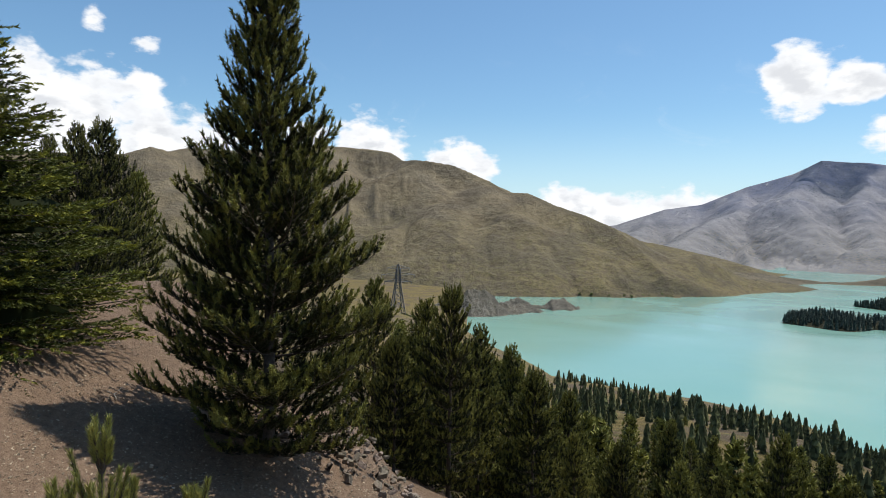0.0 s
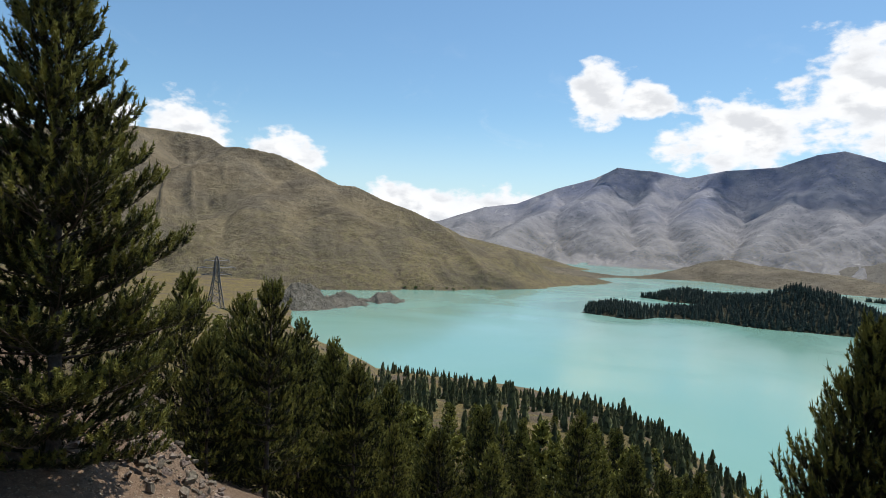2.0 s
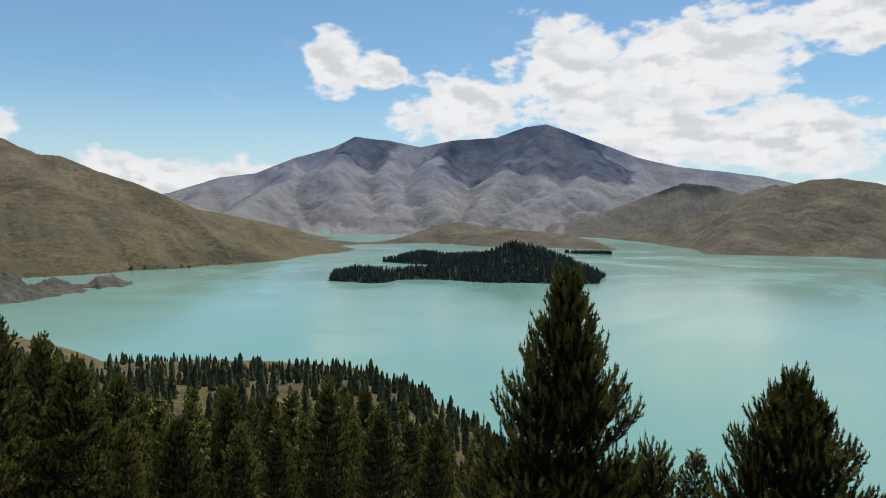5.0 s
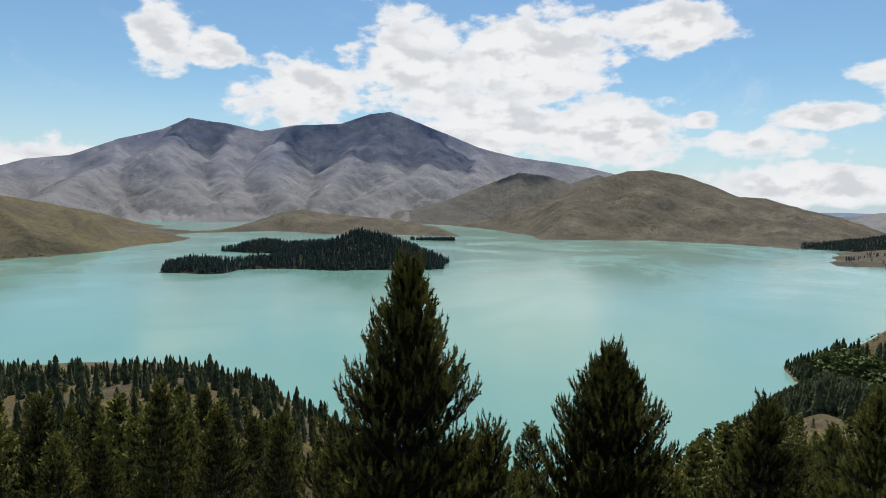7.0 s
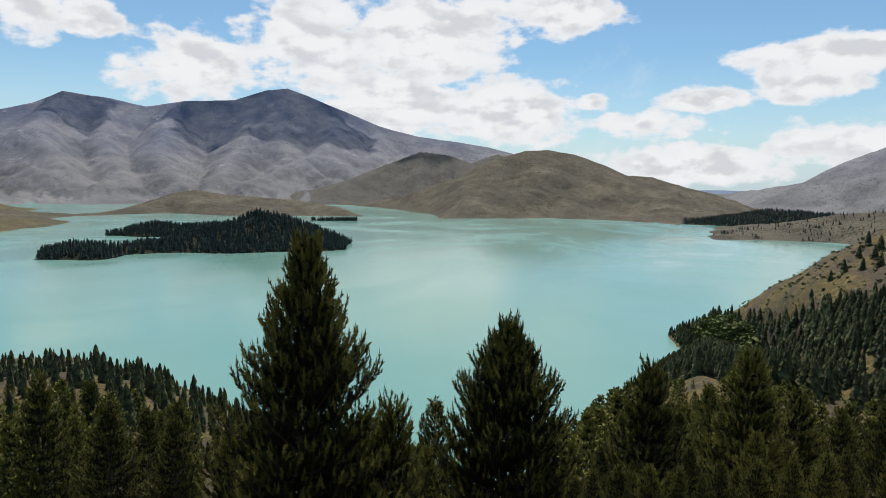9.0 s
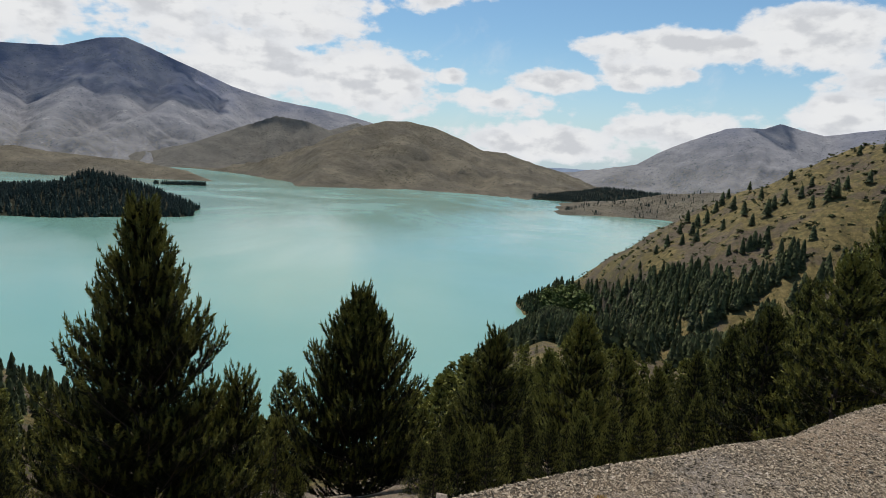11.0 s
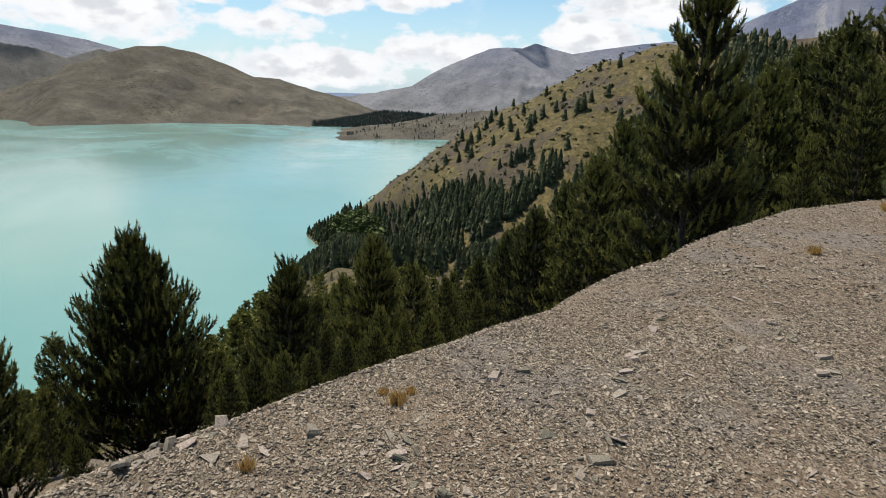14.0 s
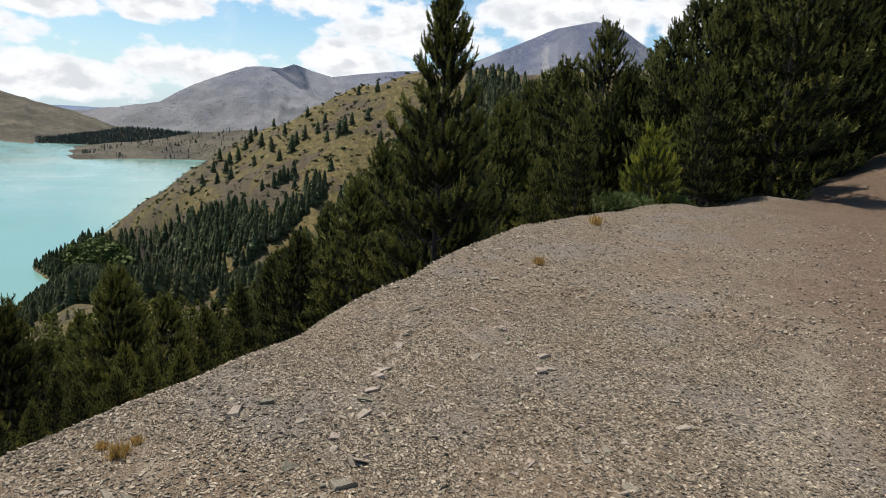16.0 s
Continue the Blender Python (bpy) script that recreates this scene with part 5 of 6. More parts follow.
# wooded shoulder running down to the near shore
az, r, x, y, rng = sector(5200, (1, 47), (70, 440), 11)
z = ground_height(x, y)
thin = fbm(x / 26, y / 26, 3, 6) + 0.26 * np.clip((225 - r) / 80, -0.6, 1)
keep = (z > LAKE + 2.5) & (thin > 0.455 + 0.08 * rng.random(len(x))) & (r < 400)
keep &= ~((az < 12) & (r > 300) & (thin < 0.62))
stuff_wood("shoulder_wood", np.stack([x, y, z], 1)[keep], ((2.2 + 5.2 * rng.random(len(x)) ** 2.2) * np.interp(r, [180, 300], [1.0, 0.85]))[keep], M_FOREST, "dense dark pine wood on the shoulder above the shore", "forest", FAR_FULL, girth=(0.65, 1.0), seed=2)

# spur on the other side of the gully: bands of pines across dry grass
az, r, x, y, rng = sector(15000, (70, 125), (140, 425), 12)
z = ground_height(x, y)
el = np.degrees(np.arctan2(z - 1.6, r))
top = np.interp(az, [76, 80.2, 82.3, 84.5, 89.5, 94.1, 98.1, 103, 104, 105], [-15, -13.2, -12.5, -11.4, -11.2, -9.6, -7.2, -4.8, -4.6, -30])
low = np.interp(az, [76, 83.6, 88, 92.5, 94.1, 97, 100.1, 103.9], [-30, -20, -20, -18, -16.2, -13.8, -11.3, -7.5])
under = np.interp(az, [70, 76, 80, 83, 86.2, 87.4, 92.5, 93.5, 98.5, 104.3, 106.5, 109, 114], [-25, -22.5, -20, -19.5, -19, -15.5, -16, -18.2, -14.8, -9.3, -6, -2.0, 1.0])
thin = fbm(x / 25, y / 25, 3, 16)
band = (el < top) & (el > low) & (thin > np.where(az < 88, 0.27, 0.40))
lower = (el < under) & (thin > np.where(az < 88, 0.25, 0.34)) & (az < 114)
hill_wood = (az > 116) & (az < 124.2) & (el > -4) & (el < np.interp(az, [116, 119.6, 124.2], [3.4, 3.9, 2.2])) & (thin > 0.36)
keep = (z > LAKE + 0.4) & (band | lower | hill_wood)
stuff_wood("spur_wood", np.stack([x, y, z], 1)[keep], ((6 + 5 * rng.random(len(x))) * np.interp(az, [80, 85], [0.5, 0.9]))[keep], M_FOREST, "bands of dark pines across the dry spur", "forest", FAR_FULL, seed=3)
broad = (z > LAKE + 0.4) & ((np.hypot((az - 86) / 2.6, (el + 13.2) / 1.4) < 1))
stuff_wood("shore_thicket", np.stack([x, y, z], 1)[broad], (5 + 3 * rng.random(len(x)))[broad], M_BROAD, "pale green broadleaf thicket near the shore", "bushes", BUSH, girth=(1.1, 1.6), seed=4)
az, r, x, y, rng = sector(5000, (82, 113), (200, 430), 13)
z = ground_height(x, y)
low_shrubs = (z > LAKE + 3) & (fbm(x / 35, y / 35, 3, 19) > 0.42)
stuff_wood("tussock_shrubs", np.stack([x, y, z], 1)[low_shrubs], (0.5 + 1.9 * rng.random(len(x)) ** 4)[low_shrubs], M_FOREST, "low dark shrubs and seedlings on the dry spur", "shrubs", LOW_BUSH, girth=(1.2, 2.0), seed=5)

az, r, x, y, rng = sector(420, (-12, 7), (260, 670), 23)
z = ground_height(x, y)
stuff_wood("flat_shrubs", np.stack([x, y, z], 1), 0.8 + 3.0 * rng.random(len(x)) ** 3, M_FOREST, "low scrub on the lakeside flat", "shrubs", LOW_BUSH, girth=(1.2, 2.0), seed=15)

# single conifers standing on the dry spur
lone_rng = np.random.default_rng(9)
lone_meshes = []
for k in range(4):
    V, F = small_conifer(np.random.default_rng(400 + k), 9, 9)
    me = mesh_from("crown", V, F, False)
    me.materials.append(M_FOREST)
    lone_meshes.append(me)


def spur_point(az, el):
    """Where a line of sight at that bearing and height meets the near hillside."""
    rr = np.arange(120.0, 440.0, 1.0)
    xs, ys = rr * math.sin(radians(az)), rr * math.cos(radians(az))
    zs = ground_height(xs, ys)
    hit = np.nonzero(zs >= 1.6 + rr * math.tan(radians(el)))[0]
    k = hit[0] if len(hit) else len(rr) // 2
    return Vector((xs[k], ys[k], zs[k]))


LONE = [(98.5, -3.3, 9), (101.0, -3.6, 10), (101.4, -3.0, 8), (102.1, -2.4, 8), (103.2, -1.9, 7), (105.0, -2.0, 9), (105.5, -1.6, 10), (96.6, -4.6, 9), (95.6, -5.6, 8), (95.9, -5.0, 9), (94.6, -5.6, 7), (93.7, -6.9, 8),
        (102.3, -0.6, 7), (106.1, -0.9, 7), (97.2, -3.6, 8), (101.3, -0.4, 6), (104.4, 1.4, 7), (106.6, 1.6, 6), (98.0, -2.4, 7), (99.5, -1.6, 6), (100.4, -2.2, 7), (94.9, -6.6, 7), (97.9, -5.0, 7), (99.3, -3.6, 8),
        (92.9, -7.6, 6), (103.8, -0.9, 6), (108.2, 2.0, 7), (107.5, -0.4, 7), (96.0, -6.2, 8), (91.7, -9.0, 5), (95.1, -4.6, 8), (97.6, -3.0, 9), (104.0, -2.6, 7), (100.0, -4.4, 7)]
for k, (a, e, h) in enumerate(LONE):
    p = spur_point(a, e)
    root = tagged(new("conifer"), "small dark conifer alone on the dry spur", "conifer tree", "lone conifers on the spur")
    root.matrix_basis = Matrix.Translation(p + Vector((0, 0, -0.2))) @ Matrix.Rotation(lone_rng.random() * 6.28, 4, "Z") @ Matrix.Diagonal((h * 1.1, h * 1.1, h * 0.85, 1))
    crown = new("crown", lone_meshes[k % 4])
    crown.parent = root
    tv, tf = tubes(np.array([[[0, 0, -0.03], [0, 0, 0.3], [0, 0, 0.8]]]), np.array([[0.03, 0.02, 0.006]]), 6)
    if k == 0:
        stem_mesh = mesh_from("trunk", tv, tf)
        stem_mesh.materials.append(M_BARK)
    new("trunk", stem_mesh).parent = root

# island, islet and points
az, r, x, y, rng = sector(9500, (27.4, 54), (790, 1190), 14)
z = isle_height(x, y)
keep = z > LAKE + 0.1
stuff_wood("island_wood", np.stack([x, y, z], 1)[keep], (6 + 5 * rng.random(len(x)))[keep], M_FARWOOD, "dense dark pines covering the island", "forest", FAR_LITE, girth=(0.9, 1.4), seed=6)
az, r, x, y, rng = sector(160, (49.4, 53.4), (1392, 1412), 15)
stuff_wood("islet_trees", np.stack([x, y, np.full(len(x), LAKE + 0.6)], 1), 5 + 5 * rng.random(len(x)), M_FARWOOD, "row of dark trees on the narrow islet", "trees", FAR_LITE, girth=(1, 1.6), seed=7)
az, r, x, y, rng = sector(6000, (81.8, 98), (1460, 1880), 16)
z = dark_height(x, y)
keep = z > LAKE - 0.2
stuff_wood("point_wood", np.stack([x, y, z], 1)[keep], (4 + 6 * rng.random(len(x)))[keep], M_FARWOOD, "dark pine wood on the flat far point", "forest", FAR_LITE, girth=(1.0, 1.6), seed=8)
az, r, x, y, rng = sector(900, (84, 106), (1050, 1600), 17)
z = spit_height(x, y)
keep = (z > LAKE + 1.2) & (fbm(x / 90, y / 90, 3, 18) > 0.45)
stuff_wood("spit_trees", np.stack([x, y, z], 1)[keep], (4 + 4 * rng.random(len(x)))[keep], M_FARWOOD, "scattered small dark trees on the dry spit", "trees", FAR_LITE, girth=(0.8, 1.3), seed=9)
az, r, x, y, rng = sector(500, (4, 20), (1030, 1130), 18)
z = west_height(x, y)
keep = (z > LAKE + 0.2) & (z < LAKE + 4)
stuff_wood("shore_willows", np.stack([x, y, z], 1)[keep], (1.5 + 2 * rng.random(len(x)))[keep], M_BROAD, "low green scrub along the far shore", "bushes", BUSH, girth=(1.1, 1.8), seed=10)
az, r, x, y, rng = sector(60, (7.45, 7.9), (1050, 1062), 19)
stuff_wood("shore_clump", np.stack([x, y, np.full(len(x), LAKE + 2.0)], 1), 9 + 6 * rng.random(len(x)), M_FOREST, "clump of dark tall trees by the far shore", "trees", FAR_LITE, girth=(0.8, 1.2), seed=11)


# ---- pylon on the flat by the lake ----
def bar(a, b, w):
    a, b = np.array(a, float), np.array(b, float)
    return tubes(np.stack([a, b])[None], np.array([[w, w]]), 4)


def add_part(name, pieces, mat, root, label=""):
    VV, FF, base = [], [], 0
    for V, F in pieces:
        VV.append(V)
        FF.append(F + base)
        base += len(V)
    return solid(name, mesh_from(name, np.vstack(VV), np.vstack(FF), False), mat, root, label)


def build_pylon(m):
    root = tagged(new("pylon"), "grey steel lattice power pylon on the lakeside flat", "pylon")
    levels = [(0, 4.2), (8, 3.4), (15, 2.7), (21, 2.1), (27, 1.6), (32, 1.3), (37, 1.15), (42, 0.9), (46, 0.1)]
    corners = [(1, 1), (-1, 1), (-1, -1), (1, -1)]
    for cx, cy in corners:
        add_part("leg", [bar((cx * a[1], cy * a[1], a[0]), (cx * b[1], cy * b[1], b[0]), 0.30) for a, b in zip(levels, levels[1:])], M_STEEL, root)
    for k in range(4):
        (ax, ay), (bx, by) = corners[k], corners[(k + 1) % 4]
        pcs = []
        for a, b in zip(levels[:-1], levels[1:]):
            pcs.append(bar((ax * a[1], ay * a[1], a[0]), (bx * b[1], by * b[1], b[0]), 0.15))
            pcs.append(bar((bx * a[1], by * a[1], a[0]), (ax * b[1], ay * b[1], b[0]), 0.15))
            pcs.append(bar((ax * b[1], ay * b[1], b[0]), (bx * b[1], by * b[1], b[0]), 0.15))
        add_part("bracing", pcs, M_STEEL, root)
    for z, L in ((30, 8.5), (36, 10.5), (42, 7.0)):
        for s in (-1, 1):
            w = 1.2
            add_part("crossarm", [bar((s * w, w, z), (s * L, 0, z + 0.4), 0.24), bar((s * w, -w, z), (s * L, 0, z + 0.4), 0.24), bar((s * w * 0.8, 0, z + 2.6), (s * L, 0, z + 0.4), 0.24),
                                  bar((s * L * 0.5, 0.7, z + 0.2), (s * L * 0.5, 0, z + 1.6), 0.07)], M_STEEL, root)
            add_part("insulator", [bar((s * L, 0, z + 0.4), (s * L, 0, z - 2.2), 0.14)], M_STEEL, root)
    root.matrix_basis = m
    return root


pp = polar(-4.0, 560)
build_pylon(Matrix.Translation((pp.x, pp.y, ground_z(pp.x, pp.y) - 0.3)) @ Matrix.Rotation(radians(20), 4, "Z") @ Matrix.Diagonal((1.45, 1.45, 1.0, 1.0)))


# ---- things on the pad ----
def chip(rng, flat=0.3):
    """A small stone flake of few faces."""
    n = 4
    a = np.sort((np.arange(n) + 0.6 * rng.random(n)) / n) * 2 * np.pi
    rad = 0.5 * (0.7 + 0.5 * rng.random(n))
    low = np.stack([rad * np.cos(a), rad * np.sin(a) * (0.5 + 0.5 * rng.random()), np.full(n, -0.4 * flat)], 1)
    top = low * [0.84, 0.84, 0] + np.stack([np.zeros(n), np.zeros(n), flat * (0.3 + 0.6 * rng.random(n))], 1)
    F = [(0 + n, k + n, k + 1 + n) for k in range(1, n - 1)]
    for k in range(n):
        j = (k + 1) % n
        F += [(k, j, n + j), (k, n + j, n + k)]
    return np.vstack([low, top]), np.array(F)


def shard(rng, size, flat=0.35):
    """A split stone: a bevelled irregular slab."""
    n = int(rng.integers(5, 8))
    a = np.sort(rng.random(n)) * 2 * np.pi
    rad = 0.5 * (0.7 + 0.5 * rng.random(n))
    low = np.stack([rad * np.cos(a), rad * np.sin(a) * (0.6 + 0.4 * rng.random()), np.full(n, -0.5 * flat)], 1)
    mid = low * [1.04, 1.04, 0] + np.stack([np.zeros(n), np.zeros(n), 0.2 * flat * rng.random(n)], 1)
    top = low * [0.86, 0.86, 0] + np.stack([np.zeros(n), np.zeros(n), flat * (0.4 + 0.35 * rng.random(n))], 1)
    V = np.vstack([low, mid, top, [[0, 0, 0.62 * flat]]])
    F = []
    for k in range(n):
        j = (k + 1) % n
        F += [(k, j, n + j), (k, n + j, n + k), (n + k, n + j, 2 * n + j), (n + k, 2 * n + j, 2 * n + k), (2 * n + k, 2 * n + j, 3 * n)]
    return V * size, np.array(F)


stone_rng = np.random.default_rng(31)
STONES = []
for k in range(14):
    V, F = shard(stone_rng, 1.0, 0.07 + 0.20 * stone_rng.random() ** 2)
    me = mesh_from("stone", V, F, False)
    me.materials.append(M_STONE)
    STONES.append(me)


def lay_stone(x, y, size, mat=None, tilt=14, mesh=None, parent=None):
    ob = new("stone", mesh or STONES[int(stone_rng.integers(len(STONES)))])
    ob.parent = parent if parent else ground
    t = stone_rng.normal(size=2) * tilt
    ob.matrix_basis = pose(x, y, ground_z(x, y) + 0.06 * size, t[0], t[1], 360 * stone_rng.random()) @ Matrix.Scale(size, 4)
    return ob


# larger stones that can be told apart: bearing, distance, size
for az, r, s in [(91.1, 3.0, 0.13), (108.7, 3.5, 0.16), (123.0, 4.3, 0.16), (124.0, 4.35, 0.12), (120.4, 4.7, 0.13), (119.1, 4.5, 0.12), (114.3, 3.3, 0.1), (107.2, 2.9, 0.15), (107.6, 3.05, 0.16), (109.7, 4.0, 0.18), (110.3, 4.1, 0.2),
                 (116.7, 6.3, 0.16), (119.1, 6.5, 0.18), (72.9, 3.1, 0.14), (74.6, 2.95, 0.12), (77.1, 3.05, 0.13), (78.7, 2.95, 0.18), (80.9, 2.9, 0.12), (90.2, 2.95, 0.1), (91.8, 2.9, 0.09), (98.3, 3.6, 0.16), (112.5, 5.3, 0.2),
                 (86.5, 3.3, 0.14), (83, 3.1, 0.15), (118.0, 4.4, 0.12), (106.3, 3.2, 0.12), (105.5, 2.8, 0.13)]:
    p = polar(az, r)
    lay_stone(p.x, p.y, 0.7 * s)
# streaks of coarser flakes washed out of the pad: bearing and distance of both ends
STREAKS = [((109.0, 4.0), (105.6, 2.8)), ((112.5, 5.0), (113.5, 3.3)), ((122.5, 4.6), (119.0, 5.4)), ((131.0, 4.0), (127.0, 3.0)), ((88.0, 3.0), (93.0, 2.7))]
for az, r, s in [(70.5, 3.05, 0.22), (71.2, 3.12, 0.18), (72.0, 3.1, 0.2), (72.6, 3.16, 0.16), (75.4, 3.2, 0.24), (74.8, 3.15, 0.15), (76.4, 3.2, 0.14), (68.6, 3.0, 0.26), (69.2, 3.05, 0.15)]:
    p = polar(az, r)
    lay_stone(p.x, p.y, 0.45 * s, tilt=24)
for k in range(240):
    az = 60 + 88 * stone_rng.random()
    r = 2.2 + 6.5 * stone_rng.random() ** 1.4
    p = polar(az, r)
    s = 0.03 + 0.07 * stone_rng.random() ** 3
    if k % 2:
        a, c = STREAKS[(k // 2) % 5]
        p = polar(*a).lerp(polar(*c), float(stone_rng.random())) + Vector((*(stone_rng.normal(size=2) * 0.11), 0))
        s = 0.03 + 0.07 * stone_rng.random() ** 2
    lay_stone(p.x, p.y, s)


def gravel(name, n, span, reach, size, mat, label, seed, bias=0.5):
    rng = np.random.default_rng(seed)
    az = np.radians(span[0] + (span[1] - span[0]) * rng.random(n))
    r = reach[0] + (reach[1] - reach[0]) * rng.random(n) ** (1 / bias)
    x, y = r * np.sin(az), r * np.cos(az)
    clump = fbm(x / 0.55, y / 0.55, 3, seed + 3)
    keep = clump + 0.4 * rng.random(n) > 0.44
    x, y, clump = x[keep], y[keep], clump[keep]
    z = ground_height(x, y)
    builds = [chip(rng, 0.07 + 0.13 * rng.random()) for k in range(10)]
    VV, FF, base = [], [], 0
    s = size[0] + (size[1] - size[0]) * rng.random(len(x)) ** 2.4
    which = rng.integers(0, 10, len(x))
    turn = rng.random(len(x)) * 6.28
    tilt = rng.normal(size=(len(x), 2)) * 0.30
    for b, (V, F) in enumerate(builds):
        idx = np.nonzero(which == b)[0]
        c, q = np.cos(turn[idx]), np.sin(turn[idx])
        X = V[None, :, 0] * c[:, None] - V[None, :, 1] * q[:, None]
        Y = V[None, :, 0] * q[:, None] + V[None, :, 1] * c[:, None]
        Z = V[None, :, 2] + X * tilt[idx, :1] + Y * tilt[idx, 1:]
        P = np.stack([X * s[idx, None] + x[idx, None], Y * s[idx, None] + y[idx, None], Z * s[idx, None] + z[idx, None] + 0.1 * s[idx, None]], -1)
        VV.append(P.reshape(-1, 3))
        FF.append((F[None] + (np.arange(len(idx)) * len(V))[:, None, None]).reshape(-1, 3) + base)
        base += len(idx) * len(V)
    me = mesh_from(name, np.vstack(VV), np.vstack(FF), False)
    ob = solid(name, me, mat, None, label, "gravel", "", "stuff")
    return ob


gravel("gravel", 150000, (56, 150), (1.9, 6.2), (0.007, 0.033), M_CHIPS, "loose angular grey stone chips on the pad", 41, 0.8)
gravel("outer_gravel", 26000, (95, 155), (6.0, 15.0), (0.012, 0.055), M_CHIPS, "thin scatter of stone chips at the back of the pad", 43, 0.75)
gravel("pebbles", 42000, (-42, 0), (6.5, 17.0), (0.012, 0.065), M_CHIPS, "loose pebbles on the bare clay slope", 42, 0.7)

# rubble heap beside the tall pine
rub_rng = np.random.default_rng(51)
heap = tagged(new("rubble_heap"), "heap of pale broken rock on the slope", "rocks")
hp = polar(-5.8, 14.3)
heap.matrix_basis = Matrix.Translation((hp.x, hp.y, ground_z(hp.x, hp.y)))
for k in range(250):
    V, F = shard(rub_rng, 1.0, 0.25 + 0.3 * rub_rng.random())
    q = rub_rng.normal(size=2) * [0.75, 0.75]
    s = 0.05 + 0.26 * rub_rng.random() ** 3.5
    if k < 12:
        me = mesh_from("rock", V, F, False)
        me.materials.append(M_RUBBLE)
        if k == 0:
            ROCKS_RUBBLE = []
        ROCKS_RUBBLE.append(me)
    ob = new("rock", ROCKS_RUBBLE[k % 12])
    ob.parent = heap
    dz = ground_z(hp.x + q[0], hp.y + q[1]) - ground_z(hp.x, hp.y)
    ob.matrix_basis = pose(q[0], q[1], dz + 0.75 * math.exp(-(q[0] ** 2 + q[1] ** 2)) * rub_rng.random(), rub_rng.normal() * 30, rub_rng.normal() * 30, 360 * rub_rng.random()) @ Matrix.Scale(s, 4)


# young pines sprouting in the foreground
def beside(az, r):
    """A place by bearing and distance from where the walk begins."""
    x, y = r * math.sin(radians(az)), 0.46 + r * math.cos(radians(az))
    return Vector((x, y, ground_z(x, y) - 0.02))


def sapling(seed, az, r, H, label):
    rng = np.random.default_rng(seed)
    p = beside(az, r)
    root = tagged(new("pine_sapling"), label, "young pine", "young pines by the track")
    base, axis, ln = [[0, 0, H - 0.24], [0, 0, H - 0.6]], [[0.02, 0, 1.0], [0, 0, 1.0]], [0.22, 0.4]
    paths = [np.array([[0, 0, -0.1], [0, 0, 0.5 * H], [0, 0, H - 0.02]])]
    for tier, (down, n, out, size) in enumerate([(0.24, 6, 0.40, 0.20), (0.50, 7, 0.75, 0.30), (0.85, 7, 0.95, 0.42), (1.25, 7, 1.1, 0.5)]):
        for k in range(n if H > down + 0.1 else 0):
            a = 6.28 * (k + 0.5 * rng.random()) / n + tier
            d = unit(np.array([math.cos(a) * out, math.sin(a) * out, 1.0]))
            L = size * (0.75 + 0.45 * rng.random())
            q = np.array([0, 0, H - down + 0.04 * rng.random()])
            bend = q + d * L * 0.5
            tip = bend + unit(d * 0.55 + np.array([0, 0, 0.8])) * L * 0.55
            paths.append(np.stack([q, bend, tip]))
            base += [q + d * 0.2 * L, bend]
            axis += [d, unit(tip - bend)]
            ln += [0.3 * L, 0.55 * L]
    tv, tf = tubes(np.array(paths), np.tile([[0.012, 0.008, 0.003]], (len(paths), 1)), 6)
    solid("stem", mesh_from("stem", tv, tf), M_BARK, root)
    nv, nf = needles(rng, np.array(base), np.array(axis), np.array(ln), 260, 0.045, 0.0021, 0.62)
    solid("needles", mesh_from("needles", nv, nf, False), M_YOUNG, root)
    root.matrix_basis = Matrix.Translation(p)


for k, (az, r, el) in enumerate([(-28.2, 3.6, -15.8), (-31.0, 3.5, -19.8), (-26.6, 3.7, -20.4), (-21.2, 3.6, -21.0)]):
    p = beside(az, r)
    sapling(60 + k, az, r, 1.61 + r * math.tan(radians(el)) - p.z, "pale green young pine with upright candles")


# dry grass tufts, dead branch, green scrub at the pad's edge
def tuft(seed, az, r, H, n, mat, name, label, category, wide=0.35):
    rng = np.random.default_rng(seed)
    p = plant(az, r, 0.01)
    a = rng.random(n) * 6.28
    q = rng.normal(size=(n, 2)) * 0.22 * H
    d = np.stack([np.cos(a) * wide * rng.random(n), np.sin(a) * wide * rng.random(n), np.ones(n)], 1) * (H * (0.5 + 0.6 * rng.random(n)))[:, None]
    b = np.stack([q[:, 0], q[:, 1], np.zeros(n)], 1)
    w = np.stack([-np.sin(a), np.cos(a), np.zeros(n)], 1) * 0.0018
    V = np.stack([b - w, b + w, b + d * 0.6 + w * 0.6, b + d + np.stack([np.cos(a), np.sin(a), -0.6 + 0 * a], 1) * 0.12 * H], 1).reshape(-1, 3)
    k = np.arange(n)[:, None] * 4
    F = np.concatenate([k + [[0, 1, 2]], k + [[0, 2, 3]]])
    ob = solid(name, mesh_from(name, V, F, False), mat, None, label, category, "grass tufts on the gravel")
    ob.matrix_basis = Matrix.Translation(p)


for k, (az, r, H) in enumerate([(90.0, 3.35, 0.085), (77.7, 2.85, 0.07), (122.9, 7.4, 0.11), (127.6, 11.0, 0.18), (88.8, 3.45, 0.05), (91.2, 3.45, 0.05)]):
    tuft(70 + k, az, r, H, 130, M_DRY, "grass_tuft", "straw-coloured dry grass tuft in the gravel", "grass")


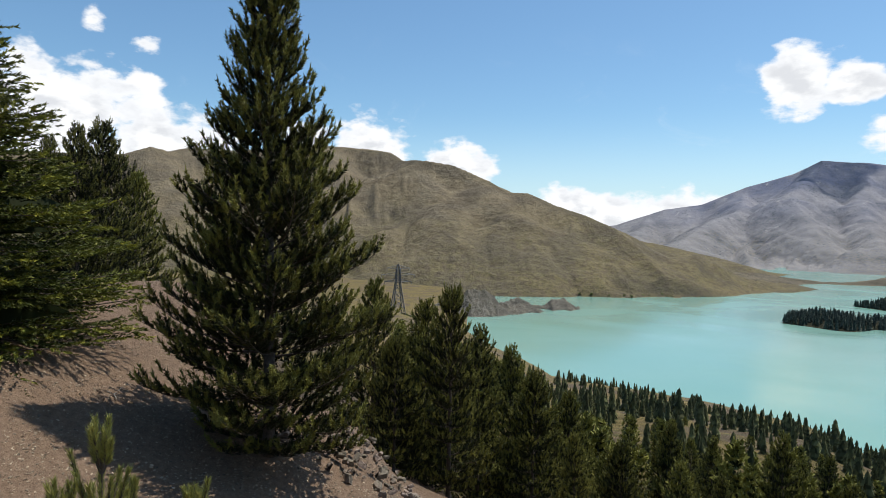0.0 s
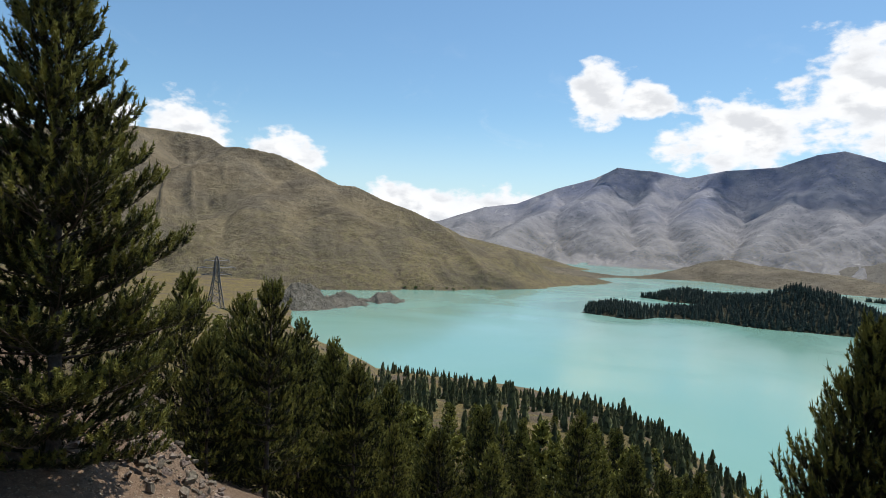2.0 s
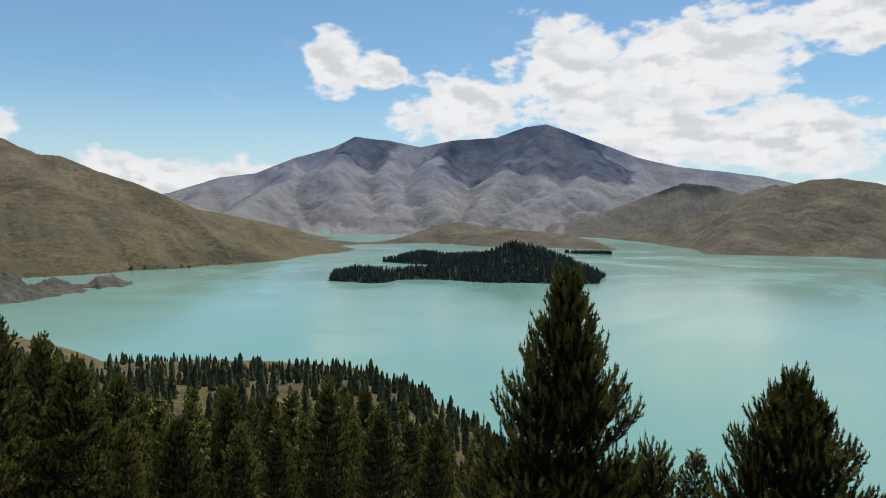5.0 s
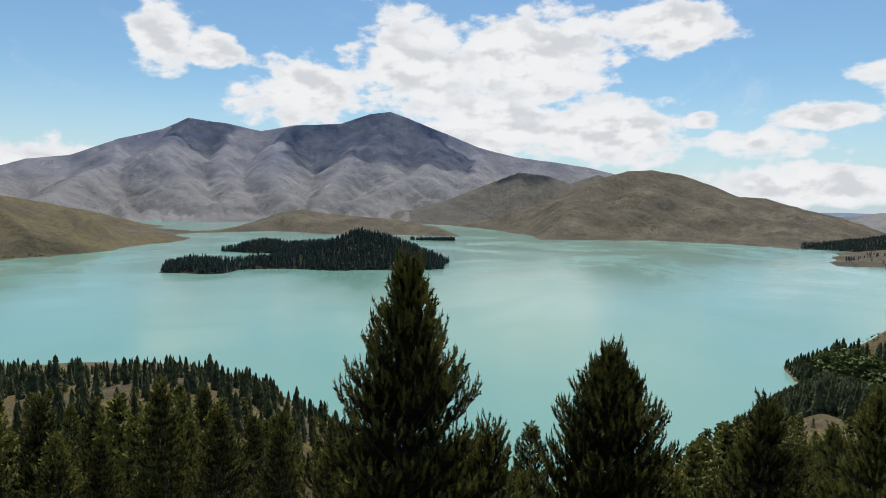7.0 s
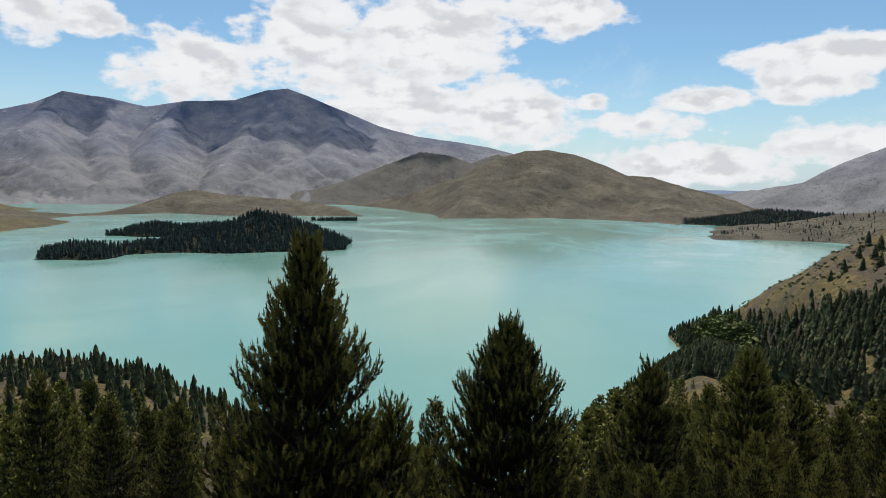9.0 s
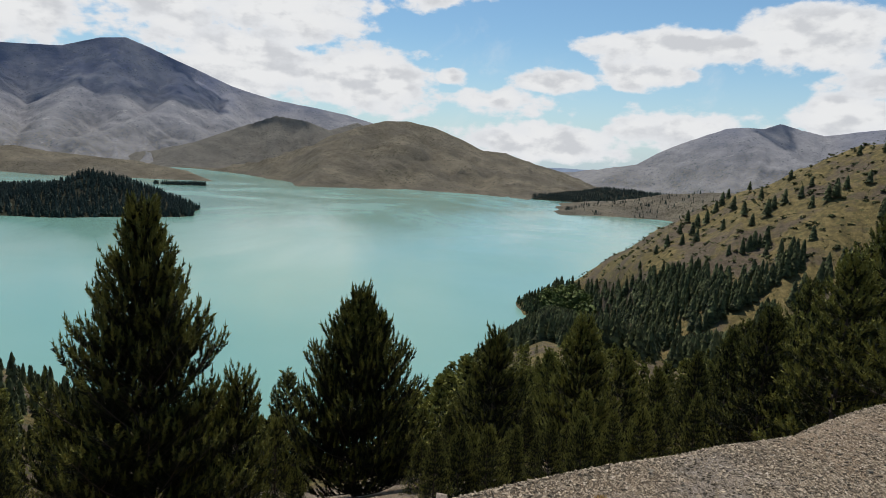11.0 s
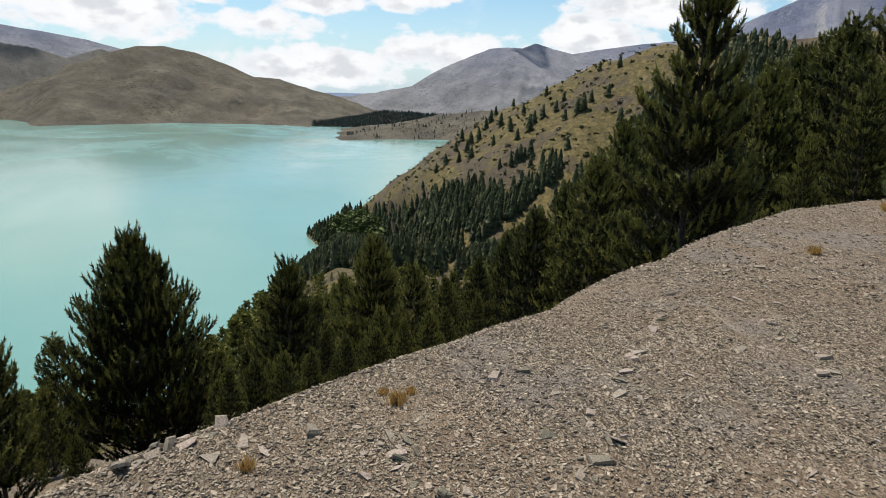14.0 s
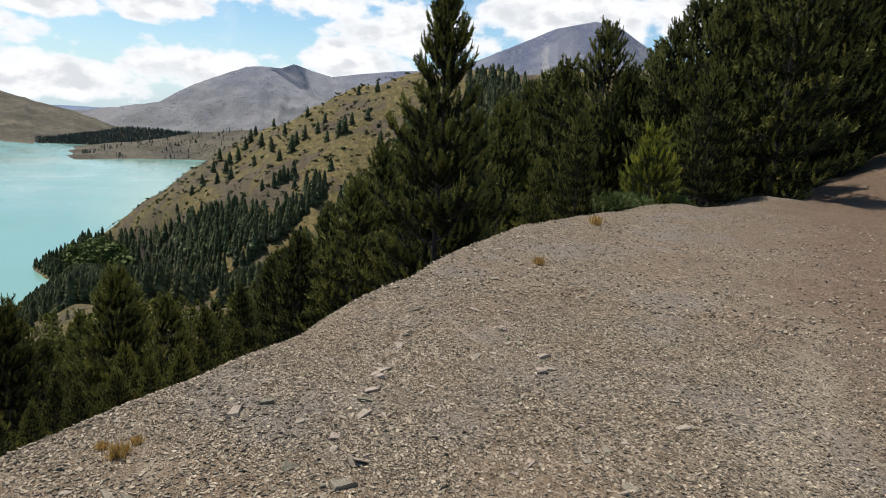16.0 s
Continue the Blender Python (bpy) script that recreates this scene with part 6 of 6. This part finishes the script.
def scrub(seed, az, r, H, W, mat, label):
    rng = np.random.default_rng(seed)
    p = plant(az, r, 0.05)
    n = 260
    b = rng.normal(size=(n, 3)) * [0.3 * W, 0.3 * W, 0.0] + np.stack([0 * np.arange(n), 0 * np.arange(n), H * 0.75 * rng.random(n) ** 0.8], 1)
    ax = unit(rng.normal(size=(n, 3)) * 0.5 + [0, 0, 1.0])
    root = tagged(new("shrub"), label, "shrub", "green scrub at the pad edge")
    paths = np.stack([np.zeros((24, 3)), b[:24] * 0.5, b[:24]], 1)
    tv, tf = tubes(paths, np.tile([[0.012, 0.008, 0.004]], (24, 1)), 4)
    solid("stem", mesh_from("stem", tv, tf), M_BARK, root)
    nv, nf = needles(rng, b, ax, np.full(n, 0.3), 16, 0.09, 0.012, 1.0)
    solid("foliage", mesh_from("foliage", nv, nf, False), mat, root)
    root.matrix_basis = Matrix.Translation(p)


for k, (az, r, H, W) in enumerate([(129.5, 15.0, 0.5, 0.8), (131.0, 16.5, 0.45, 0.7), (134.0, 17.5, 0.4, 0.6)]):
    scrub(80 + k, az, r, 0.5 * H, 0.8 * W, M_BROAD, "yellow-green scrub bush at the edge of the gravel")
hero_pine(90, 131.9, 17.5, 0.1, [(0, 0.08), (0.4, 0.35), (1.0, 0.7), (2.0, 1.0), (4, 1.0)], "small bright green young pine at the back of the pad", M_FIR, "young_pine", "young pine", whorl=0.26, limbs=6, step=0.16, shoot=0.2, needle=(0.10, 0.009, 30), ragged=0.25, candle=0.5)

dead = tagged(new("dead_branch"), "bleached dead branch lying on the bare clay", "branch")
dp = plant(-26.3, 13.6, -0.03)
dead.matrix_basis = Matrix.Translation(dp) @ Matrix.Rotation(radians(120), 4, "Z")
dv, df = tubes(np.array([[[0, 0, 0.02], [0.25, 0.03, 0.06], [0.5, 0.0, 0.03]], [[0.2, 0.02, 0.05], [0.3, 0.15, 0.12], [0.36, 0.3, 0.1]], [[0.3, 0.02, 0.05], [0.42, -0.1, 0.12], [0.5, -0.22, 0.16]]]),
               np.array([[0.010, 0.008, 0.004], [0.006, 0.005, 0.002], [0.006, 0.005, 0.002]]), 6)
solid("twigs", mesh_from("twigs", dv, df), M_DEAD, dead)
